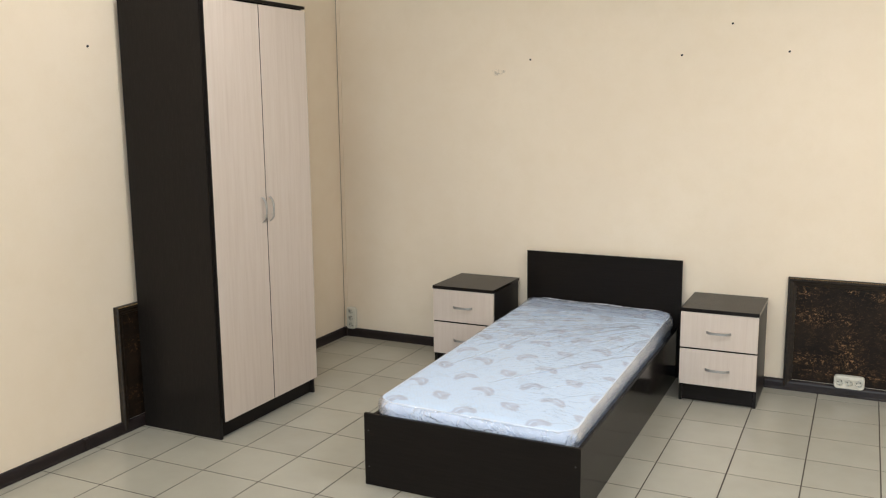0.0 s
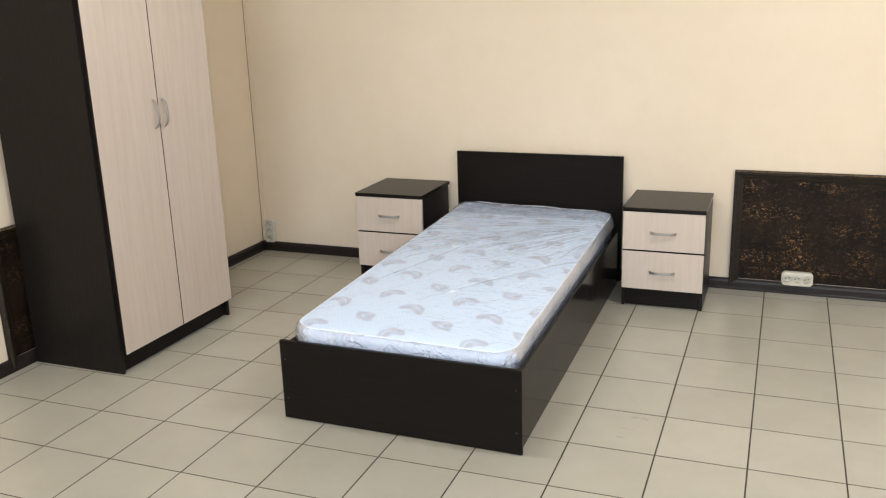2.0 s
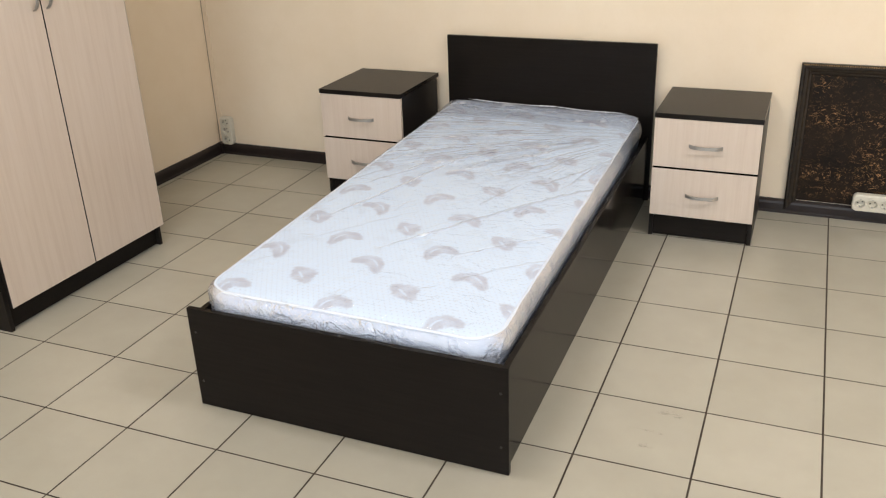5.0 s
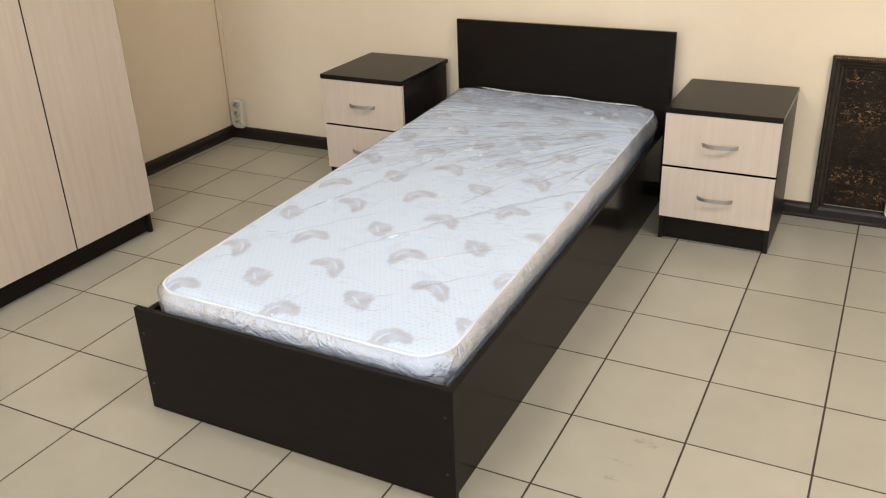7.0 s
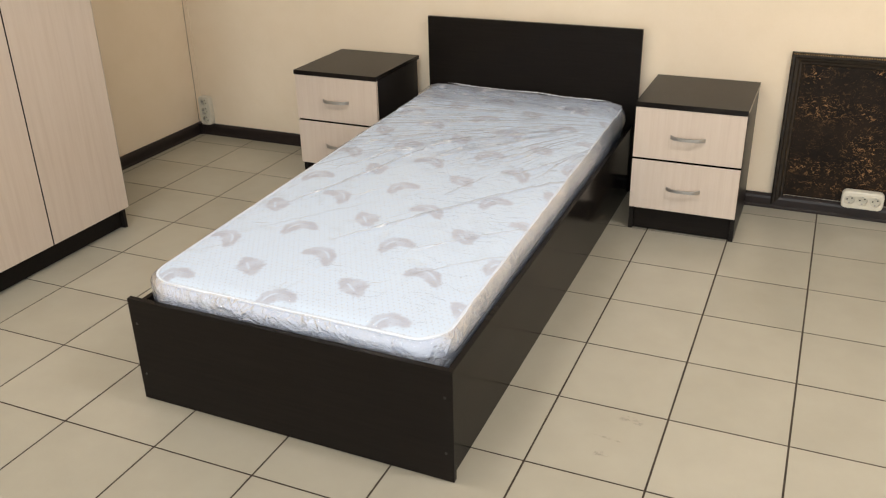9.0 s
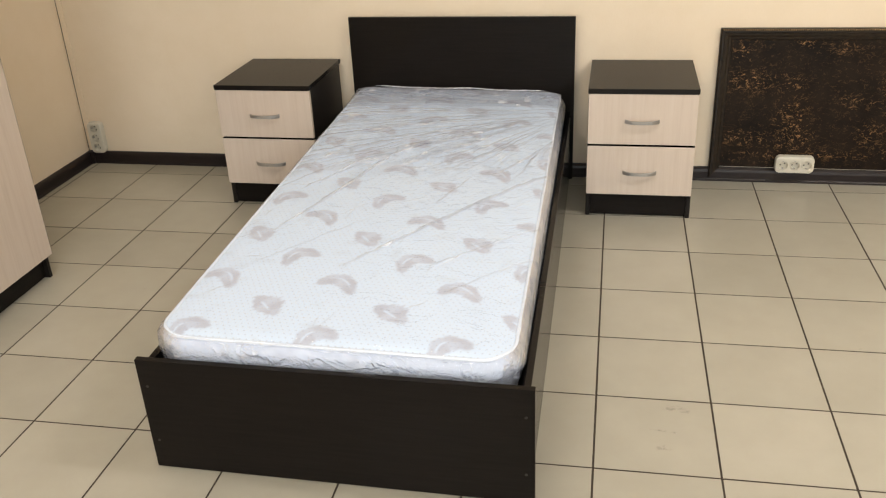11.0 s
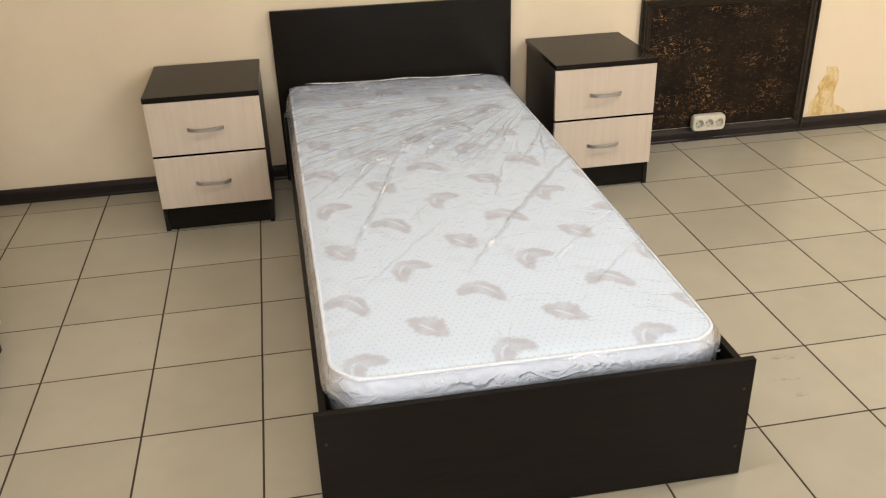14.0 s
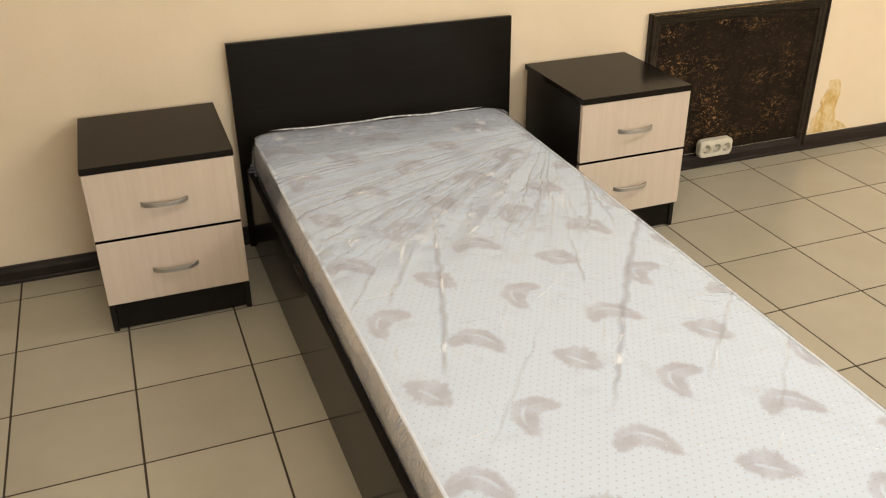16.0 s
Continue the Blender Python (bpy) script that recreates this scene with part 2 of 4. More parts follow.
WALL = wallpaper()
WENGE, WENGE_UP, OAK = wenge(), wenge_upright(), pale_oak()
TILE = floor_tile()
GROUT = plain("dark_brown_grout", (0.040, 0.028, 0.019), 0.9, 0, 0.4, 25)
SKIRT = plain("dark_brown_plastic_skirting", (0.018, 0.0125, 0.012), 0.40, 0, 0.2, 20)
SKIRT.node_tree.nodes["Principled BSDF"].inputs["Specular IOR Level"].default_value = 0.3
CEIL = plain("white_ceiling_paint", (0.80, 0.79, 0.76), 0.9, 0, 0.03, 5)
STEEL = plain("satin_nickel", (0.46, 0.45, 0.435), 0.56, 1.0, 0.05, 80, 0)
SOCKET = plain("cream_plastic", (0.63, 0.60, 0.51), 0.38, 0, 0.05, 40, 0)
BLACK = plain("black_hole", (0.012, 0.011, 0.01), 0.7, 0, 0.1, 40, 0)
CAP = plain("near_black_screw_cap", (0.005, 0.0045, 0.004), 0.45, 0, 0.1, 40, 0)
TICKING, FILM = mattress_cloth(), clear_film()
CRUMPLED = clear_film("milky_crumpled_polythene", (0.68, 0.73, 0.86), 0.09, 0.55, 0.65, 46, 0.018)
RIM_WHITE = clear_film("whitish_rim_highlight", (0.84, 0.85, 0.89), 0.65, 0.3, 0.6, 45, 0.01)
BORDER = plain("white_mattress_border_cloth", (0.62, 0.70, 0.83), 0.85, 0, 0.05, 120, 0.2)
PIPING = plain("ivory_piping_tape", (0.74, 0.81, 0.90), 0.8, 0, 0.05, 200, 0.1)
GILT = worn_gilt_canvas()
MOULDING = plain("dark_carved_frame_moulding", (0.018, 0.0115, 0.0065), 0.42, 0.0, 0.6, 45, 0.4)
MOULDING.node_tree.nodes["Principled BSDF"].inputs["Specular IOR Level"].default_value = 0.3
GOLDBEAD = plain("rubbed_gold_beading", (0.30, 0.20, 0.09), 0.4, 0.6, 0.6, 90, 0.5)
STAIN = bare_plaster()
CARD = plain("pale_backing_edge", (0.62, 0.58, 0.50), 0.8)
SCUFF = mark("grey_floor_scuff", (0.14, 0.12, 0.10), 0.40, 60)
SMEAR = mark("grey_wall_smear", (0.35, 0.27, 0.17), 0.6, 45)
WHITE = plain("white_lamp_housing", (0.8, 0.8, 0.8), 0.4, 0, 0.02, 10, 0)
GLOW = bpy.data.materials.new("lamp_diffuser")
GLOW.use_nodes = True
GLOW.node_tree.nodes["Principled BSDF"].inputs["Emission Color"].default_value = (1.0, 0.9, 0.75, 1)
GLOW.node_tree.nodes["Principled BSDF"].inputs["Emission Strength"].default_value = 3.0


# ---------------------------------------------------------------- mesh helpers
def mesh_of(name, bm, material, smooth=False):
    me = bpy.data.meshes.new(name)
    bmesh.ops.recalc_face_normals(bm, faces=bm.faces[:])
    bm.to_mesh(me)
    bm.free()
    me.materials.append(material)
    for p in me.polygons:
        p.use_smooth = smooth
    return me


def part(name, bm, material, parent, label="", smooth=False, at=None):
    ob = new(name, bm if isinstance(bm, bpy.types.Mesh) else mesh_of(name, bm, material, smooth))
    ob.parent = parent
    if at:
        ob.location = at
    if label:
        tagged(ob, label)
    return ob


def thing(name, m, label, category, group="", kind=""):
    ob = new(name)
    ob.empty_display_size = 0.1
    ob.matrix_world = m
    return tagged(ob, label, category, group, kind)


def box(x0, x1, y0, y1, z0, z1, bevel=0.0, bm=None):
    """A box, its edges rounded by bevel, added to bm or made new."""
    own = bmesh.new()
    bmesh.ops.create_cube(own, size=1, matrix=Matrix.LocRotScale(((x0 + x1) / 2, (y0 + y1) / 2, (z0 + z1) / 2), None, (x1 - x0, y1 - y0, z1 - z0)))
    if bevel:
        bmesh.ops.bevel(own, geom=own.edges[:], offset=bevel, segments=2, affect="EDGES", profile=0.6)
    if bm is None:
        return own
    tmp = bpy.data.meshes.new("tmp")
    own.to_mesh(tmp)
    own.free()
    bm.from_mesh(tmp)
    bpy.data.meshes.remove(tmp)
    return bm


def extrude(profile, a, b, axis, bm=None):
    """A closed profile of (across, up), run from a to b along axis 'x' or 'y'."""
    bm = bm or bmesh.new()
    ends = []
    for s in (a, b):
        ends.append([bm.verts.new((s, p, q) if axis == "x" else (p, s, q)) for p, q in profile])
    k = len(profile)
    for i in range(k):
        bm.faces.new((ends[0][i], ends[0][(i + 1) % k], ends[1][(i + 1) % k], ends[1][i]))
    bm.faces.new(ends[0])
    bm.faces.new(ends[1][::-1])
    return bm


def disc(r, depth, m, segments=24, bevel=0.0):
    bm = bmesh.new()
    bmesh.ops.create_cone(bm, cap_ends=True, segments=segments, radius1=r, radius2=r - bevel, depth=depth, matrix=m)
    return bm


def sheet(name, xs, ys, height, material, attributes=None, smooth=True):
    """A grid over xs by ys; height(X, Y) gives x, y, z arrays; attributes: name -> values per point."""
    X, Y = np.meshgrid(xs, ys)
    P = np.stack(height(X, Y), -1).reshape(-1, 3)
    nx, ny = len(xs), len(ys)
    idx = np.arange(nx * ny).reshape(ny, nx)
    F = np.stack([idx[:-1, :-1], idx[:-1, 1:], idx[1:, 1:], idx[1:, :-1]], -1).reshape(-1, 4)
    me = bpy.data.meshes.new(name)
    me.from_pydata(P.tolist(), [], F.tolist())
    me.materials.append(material)
    for key, values in (attributes or {}).items():
        at = me.attributes.new(key, "FLOAT", "POINT")
        at.data.foreach_set("value", values(X, Y).astype(np.float32).ravel())
    for p in me.polygons:
        p.use_smooth = smooth
    return me


def smooth_noise(seed, nx, ny):
    """Value noise over any arrays: returns f(u, v) in 0..1 with lattice nx by ny."""
    g = np.random.RandomState(seed).rand(ny + 2, nx + 2)

    def f(u, v):
        u, v = np.clip(u, 0, 0.9999) * nx, np.clip(v, 0, 0.9999) * ny
        i, j = u.astype(int), v.astype(int)
        a, b = u - i, v - j
        a, b = a * a * (3 - 2 * a), b * b * (3 - 2 * b)
        return (g[j, i] * (1 - a) + g[j, i + 1] * a) * (1 - b) + (g[j + 1, i] * (1 - a) + g[j + 1, i + 1] * a) * b
    return f


# ---------------------------------------------------------------- the room
T = 0.15
wall = part("wall_north", box(X0 - T, X1 + T, Y1, Y1 + T, -0.1, H + 0.1), WALL, None)
tagged(wall, "long cream textured wallpaper wall", "wall", kind="structure")
wall_w = part("wall_west", box(X0 - T, X0, Y0, Y1, -0.1, H + 0.1), WALL, None)
tagged(wall_w, "cream textured wallpaper side wall", "wall", kind="structure")
tagged(part("wall_east", box(X1, X1 + T, Y0, Y1, -0.1, H + 0.1), WALL, None), "plain cream wall", "wall", kind="structure")
south = bmesh.new()
wx0, wx1 = WINDOW_X - WINDOW_W / 2, WINDOW_X + WINDOW_W / 2
wz0, wz1 = WINDOW_Z - WINDOW_H / 2, WINDOW_Z + WINDOW_H / 2
box(X0 - T, wx0, Y0 - T, Y0, -0.1, H + 0.1, 0, south)
box(wx1, X1 + T, Y0 - T, Y0, -0.1, H + 0.1, 0, south)
box(wx0, wx1, Y0 - T, Y0, -0.1, wz0, 0, south)
box(wx0, wx1, Y0 - T, Y0, wz1, H + 0.1, 0, south)
tagged(part("wall_south", south, WALL, None), "plain cream wall with a wide window", "wall", kind="structure")
tagged(part("ceiling", box(X0, X1, Y0, Y1, H, H + 0.1), CEIL, None), "plain white painted ceiling", "ceiling", kind="structure")
win = thing("window_1", pose(WINDOW_X, Y0 - 0.08, wz0), "wide white-framed window", "window", kind="structure")
for a, b, c, d in ((-WINDOW_W / 2, WINDOW_W / 2, 0, 0.06), (-WINDOW_W / 2, WINDOW_W / 2, WINDOW_H - 0.06, WINDOW_H),
                   (-WINDOW_W / 2, -WINDOW_W / 2 + 0.06, 0.06, WINDOW_H - 0.06), (WINDOW_W / 2 - 0.06, WINDOW_W / 2, 0.06, WINDOW_H - 0.06)):
    part("window_frame", box(a, b, -0.03, 0.03, c, d, 0.004), WHITE, win)
for lx, ly, power in LAMPS:
    lamp = thing("ceiling_light", pose(lx, ly, H), "long white ceiling light with a glowing diffuser", "ceiling light", "ceiling lights")
    part("housing", box(-0.62, 0.62, -0.15, 0.15, -0.05, 0.0, 0.006), WHITE, lamp)
    part("diffuser", box(-0.59, 0.59, -0.12, 0.12, -0.062, -0.05, 0.003), GLOW, lamp)

# narrow wallpapered strip beside the corner, with a thin dark gap
tagged(part("corner_trim", box(X0 + 0.004, X0 + 0.030, Y1 - 0.007, Y1, 0.06, H, 0.002), WALL, None), "narrow cream wallpapered corner strip", "trim", kind="structure")
tagged(part("corner_crack", box(X0, X0 + 0.003, Y1 - 0.004, Y1, 0.06, H), GROUT, None), "thin dark gap in the wall corner", "trim", kind="structure")

# skirting: hollow plastic profile with a rounded face
SK_D, SK_H = 0.024, 0.057
prof = [(0, 0), (SK_D, 0), (SK_D, 0.008), (SK_D - 0.003, 0.012), (SK_D - 0.003, 0.040), (SK_D - 0.006, 0.050), (0.010, SK_H), (0, SK_H)]
north = extrude([(Y1 - p, q) for p, q in prof], X0 + SK_D + 0.002, X1, "x")
base_n = part("baseboard_north", north, SKIRT, None)
tagged(base_n, "dark brown plastic skirting with a rounded face", "baseboard", kind="structure")
west = extrude([(X0 + p, q) for p, q in prof], Y0, Y1 - SK_D - 0.002, "y")
base_w = part("baseboard_west", west, SKIRT, None)
tagged(base_w, "dark brown plastic skirting with a rounded face", "baseboard", kind="structure")
part("corner_cap", box(X0, X0 + SK_D + 0.012, Y1 - SK_D - 0.012, Y1, 0, SK_H + 0.002, 0.003), SKIRT, base_n)
for jy in (-0.98, -2.9):
    part("joint_cap", box(X0, X0 + SK_D + 0.0025, jy - 0.012, jy + 0.012, 0, SK_H + 0.0015, 0.002), SKIRT, base_w)
part("joint_cap", box(-1.108, -1.084, Y1 - SK_D - 0.0025, Y1, 0, SK_H + 0.0015, 0.002), SKIRT, base_n)


# ---------------------------------------------------------------- bed
BED = pose(-0.614, 0.266, 0, 0, 0, 0.95)
bed = thing("bed", BED, "low single bed in dark wenge laminate with a plain headboard", "bed")
BW, BY0, BY1 = 0.475, -1.016, 1.016


def racked(bm):
    """The frame stands a little out of square: its ends lean against the rails by a degree."""
    for v in bm.verts:
        v.co.y -= 0.021 * v.co.x
    return bm


part("headboard", racked(box(-BW, BW, BY1, BY1 + 0.016, 0, 0.697, 0.0012)), WENGE, bed)
part("footboard", racked(box(-BW, BW, BY0, BY0 + 0.016, 0.002, 0.319, 0.0012)), WENGE, bed)
for s in (-1, 1):
    part("side_rail", racked(box(min(s * 0.447, s * 0.463), max(s * 0.447, s * 0.463), BY0 + 0.0165, BY1 - 0.0005, 0.002, 0.300, 0.0012)), WENGE, bed)
    for z in (0.085, 0.245):
        part("screw_cap", racked(disc(0.0036, 0.002, pose(s * 0.455, BY0 - 0.0002, z, 90), 12)), CAP, bed)
part("base_panel", racked(box(-0.4465, 0.4465, BY0 + 0.017, BY1 - 0.001, 0.225, 0.241)), WENGE, bed)

# mattress: local frame of the bed
MW, ML0, ML1, RC = 0.424, -0.971, 1.002, 0.075


def top_z(u, v):
    k = (v - ML0) / (ML1 - ML0)
    edge = np.minimum(np.minimum(MW - np.abs(u), v - ML0), ML1 - v)
    drop = 0.006 * np.clip(1 - edge / 0.05, 0, 1) ** 2
    return 0.366 + 0.030 * k - 0.010 * u / MW + 0.008 * np.cos(u / MW * 1.4) * np.sin(np.pi * np.clip(k, 0, 1)) ** 0.5 - drop


def plan(u, v, grow=0.0):
    """Squeezes a rectangle's rows so that its corners are rounded."""
    vc, hl = (ML0 + ML1) / 2, (ML1 - ML0) / 2
    over = np.clip(np.abs(v - vc) - (hl - RC), 0, RC)
    half = (MW - RC + np.sqrt(np.maximum(RC * RC - over * over, 0))) / MW
    return u * half * (1 + grow), v


# feather prints, three kinds: two bent and one straight with a pale rib
KINDS = [((0.042, 0.034), (-0.034, 0.056), (-0.018, -0.032), 0.036), ((-0.026, 0.016), (0.0, 0.008), (0.026, -0.014), 0.047),
         ((-0.050, 0.012), (0.004, 0.058), (0.038, -0.028), 0.036)]


def feather(U, V, kind, seed):
    a, b, c, wide = KINDS[kind]
    rs = np.random.RandomState(seed)
    ta = rs.uniform(-0.22, 0.22) - (0.25 if kind == 1 else 0.0)
    U, V = U * math.cos(ta) + V * math.sin(ta), V * math.cos(ta) - U * math.sin(ta)
    best = np.full(U.shape, 9.0)
    at = np.zeros(U.shape)
    side = np.zeros(U.shape)
    for s in np.linspace(0, 1, 26):
        x = (1 - s) ** 2 * a[0] + 2 * s * (1 - s) * b[0] + s * s * c[0]
        y = (1 - s) ** 2 * a[1] + 2 * s * (1 - s) * b[1] + s * s * c[1]
        tx = 2 * (1 - s) * (b[0] - a[0]) + 2 * s * (c[0] - b[0])
        ty = 2 * (1 - s) * (b[1] - a[1]) + 2 * s * (c[1] - b[1])
        d = np.hypot(U - x, V - y)
        near = d < best
        best = np.where(near, d, best)
        at = np.where(near, s, at)
        side = np.where(near, np.sign((U - x) * -ty + (V - y) * tx), side)
    ragged = 1 + 0.09 * np.sin(at * 21 + side * 2 + rs.rand() * 6) + 0.05 * np.sin(at * 47 + rs.rand() * 6)
    fat = np.sin(np.pi * np.clip(0.13 + 0.77 * at, 0, 1)) ** 0.55
    w = wide * fat * (0.84 + 0.16 * side * (1 if kind != 2 else -1)) * ragged
    body = np.clip((w - best) / 0.009 + 0.35, 0, 1) * (0.80 + 0.20 * np.cos(at * 7 + side))
    rib = np.clip(1.4 - best / 0.0036, 0, 1) * np.clip((at - (0.35, 0.04, 0.3)[kind]) * 6, 0, 1) * np.clip((0.93 - at) * 8, 0, 1) * 0.9
    stem = np.clip(1 - np.abs(U - c[0] - (c[1] - V) * 0.45) / 0.003, 0, 1) * (V < c[1]) * (V > c[1] - 0.028) * 0.55
    return np.clip(np.maximum(body * (1 - rib), stem), 0, 1)


def prints(U, V):
    out = np.zeros(U.shape)
    for r in range(-1, 17):
        for k in range(-1, 4):
            x = -0.362 + 0.316 * k + (0.158 if r % 2 else 0.0)
            y = -0.9525 + 0.1275 * r
            sel = (np.abs(U - x) < 0.09) & (np.abs(V - y) < 0.085)
            if sel.any():
                out[sel] = np.maximum(out[sel], feather(U[sel] - x, V[sel] - y, r % 3, r * 7 + k + 20))
    return out


mattress = thing("mattress", BED @ pose(-0.004, 0, 0.241), "white feather-printed mattress sealed in clear crumpled plastic film", "mattress")
ZB = 0.241


def cloth(U, V):
    x, y = plan(U, V)
    return x, y, top_z(U, V) - ZB


def printed_cloth(U, V):
    x, y = plan(U, V)
    return prints(x, y)


us, vs = np.linspace(-MW, MW, 320), np.linspace(ML0, ML1, 740)
part("top_panel", sheet("top_panel", us, vs, cloth, TICKING, {"print": printed_cloth}), None, mattress)


def outline(n=240, inset=0.0):
    """The mattress's rim, anticlockwise, as (x, y)."""
    vc, hl = (ML0 + ML1) / 2, (ML1 - ML0) / 2
    pts = []
    for cx, cy, a0 in ((1, 1, 0), (-1, 1, 90), (-1, -1, 180), (1, -1, 270)):
        for a in np.linspace(a0, a0 + 90, 14):
            pts.append((cx * (MW - RC) + (RC - inset) * math.cos(radians(a)), vc + cy * (hl - RC) + (RC - inset) * math.sin(radians(a))))
    pts.append(pts[0])
    pts = np.array(pts)
    s = np.concatenate([[0], np.cumsum(np.hypot(*np.diff(pts, axis=0).T))])
    q = np.linspace(0, s[-1], n, endpoint=False)
    return np.stack([np.interp(q, s, pts[:, 0]), np.interp(q, s, pts[:, 1])], -1), q


def ring(name, rows, material, attributes=None):
    """Closed strips between rows of equal length of 3D points."""
    n = len(rows[0])
    P = np.concatenate(rows)
    F = [(r * n + i, r * n + (i + 1) % n, (r + 1) * n + (i + 1) % n, (r + 1) * n + i) for r in range(len(rows) - 1) for i in range(n)]
    me = bpy.data.meshes.new(name)
    me.from_pydata(P.tolist(), [], F)
    me.materials.append(material)
    for key, values in (attributes or {}).items():
        me.attributes.new(key, "FLOAT", "POINT").data.foreach_set("value", np.asarray(values, np.float32).ravel())
    for p in me.polygons:
        p.use_smooth = True
    return me


def rim(n, inset, dz):
    p, q = outline(n, inset)
    c = np.clip
    z = top_z(c(p[:, 0], -MW, MW), c(p[:, 1], ML0, ML1)) - ZB + dz
    return np.column_stack([p, z])


rows = []
for inset, f in ((0.0, 1.0), (-0.008, 0.88), (-0.0125, 0.68), (-0.0125, 0.4), (-0.008, 0.15), (0.004, 0.0)):
    r = rim(480, inset, 0)
    r[:, 2] = 0.004 + (r[:, 2] - 0.004) * f
    rows.append(r)
part("side_band", ring("side_band", rows, BORDER), None, mattress)
for name, dz in (("upper_piping", 0.002), ("lower_piping", None)):
    rows = []
    for a in np.linspace(0, 360, 8):
        r = rim(360, -0.001 - 0.0046 * math.cos(radians(a)), 0.0040 * math.sin(radians(a)))
        if dz is None:
            r[:, 2] = 0.008 + 0.006 * math.sin(radians(a))
        rows.append(r)
    part(name, ring(name, rows, PIPING), None, mattress, "ivory piping along the mattress rim")

# polythene bag: taut over the foot, fanned into folds towards one head corner
warp, warp2, crumple = smooth_noise(3, 9, 20), smooth_noise(4, 26, 60), smooth_noise(5, 60, 130)
ang_noise = [smooth_noise(11, 60, 1), smooth_noise(12, 130, 1)]
FAN = (0.50, 0.78)
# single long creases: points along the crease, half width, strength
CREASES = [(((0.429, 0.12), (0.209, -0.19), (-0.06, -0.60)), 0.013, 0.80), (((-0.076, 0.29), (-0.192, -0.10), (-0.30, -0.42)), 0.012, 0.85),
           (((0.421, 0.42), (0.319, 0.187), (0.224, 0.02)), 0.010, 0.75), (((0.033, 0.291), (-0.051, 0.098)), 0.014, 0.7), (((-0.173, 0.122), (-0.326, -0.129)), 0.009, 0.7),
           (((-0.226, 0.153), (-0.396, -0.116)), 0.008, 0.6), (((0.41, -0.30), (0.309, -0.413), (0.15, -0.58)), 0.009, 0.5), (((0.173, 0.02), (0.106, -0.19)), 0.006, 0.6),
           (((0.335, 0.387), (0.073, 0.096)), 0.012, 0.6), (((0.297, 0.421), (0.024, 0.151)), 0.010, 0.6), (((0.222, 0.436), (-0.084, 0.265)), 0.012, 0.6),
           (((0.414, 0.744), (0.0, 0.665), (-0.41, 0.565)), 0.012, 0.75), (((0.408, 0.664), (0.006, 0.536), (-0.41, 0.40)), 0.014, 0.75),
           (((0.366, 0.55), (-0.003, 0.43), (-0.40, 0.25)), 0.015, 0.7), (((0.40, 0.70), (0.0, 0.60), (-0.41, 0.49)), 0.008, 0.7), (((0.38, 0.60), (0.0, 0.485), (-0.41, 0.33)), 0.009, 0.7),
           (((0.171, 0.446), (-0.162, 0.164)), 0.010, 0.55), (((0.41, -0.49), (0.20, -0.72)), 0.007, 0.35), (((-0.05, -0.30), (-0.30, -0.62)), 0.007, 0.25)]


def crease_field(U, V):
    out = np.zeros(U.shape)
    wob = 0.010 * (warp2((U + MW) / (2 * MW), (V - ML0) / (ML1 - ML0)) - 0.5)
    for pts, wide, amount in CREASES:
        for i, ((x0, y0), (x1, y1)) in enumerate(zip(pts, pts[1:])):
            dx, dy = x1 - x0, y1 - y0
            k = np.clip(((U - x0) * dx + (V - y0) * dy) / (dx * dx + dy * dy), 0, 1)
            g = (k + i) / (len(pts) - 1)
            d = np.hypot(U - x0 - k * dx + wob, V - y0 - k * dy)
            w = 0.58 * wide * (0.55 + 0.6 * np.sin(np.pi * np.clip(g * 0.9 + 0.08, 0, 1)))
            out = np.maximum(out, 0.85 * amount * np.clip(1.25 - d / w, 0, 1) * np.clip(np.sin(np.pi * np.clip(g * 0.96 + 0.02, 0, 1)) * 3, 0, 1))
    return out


def film_fields(U, V):
    u01, v01 = (U + MW) / (2 * MW), (V - ML0) / (ML1 - ML0)
    U, V = U / 1.046, V / 1.012
    du, dv = U - FAN[0], V - FAN[1]
    ang = (np.arctan2(-dv, -du) + 0.35) / 2.2 + 0.010 * (warp(u01, v01) - 0.5) + 0.004 * (warp2(u01, v01) - 0.5)
    rad = np.hypot(du, dv)
    strength = np.clip((V + 0.02) / 0.22, 0, 1) * np.clip((rad - 0.13) / 0.3, 0, 1) * np.clip((0.80 - V) / 0.10, 0.25, 1)
    a, b = ang_noise[0](ang, np.zeros_like(ang)), ang_noise[1](ang, np.zeros_like(ang))
    patch = warp(1 - u01, v01)
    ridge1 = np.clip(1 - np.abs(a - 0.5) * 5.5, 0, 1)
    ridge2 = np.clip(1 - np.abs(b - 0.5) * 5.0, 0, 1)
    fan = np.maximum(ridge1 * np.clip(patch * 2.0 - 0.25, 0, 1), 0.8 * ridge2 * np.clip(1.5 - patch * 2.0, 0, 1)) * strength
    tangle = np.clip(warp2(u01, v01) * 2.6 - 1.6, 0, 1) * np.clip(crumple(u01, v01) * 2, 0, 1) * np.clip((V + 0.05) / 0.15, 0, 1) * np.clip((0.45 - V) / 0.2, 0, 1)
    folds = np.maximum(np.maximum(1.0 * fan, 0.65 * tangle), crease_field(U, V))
    # grey band at the head end: the dark headboard's reflection painted into the film
    head_reflection = np.clip((V - 0.70 - 0.05 * u01) / 0.05, 0, 1) * (0.65 + 0.35 * np.clip((V - 0.86) / 0.08, 0, 1))
    return folds, head_reflection, u01, v01


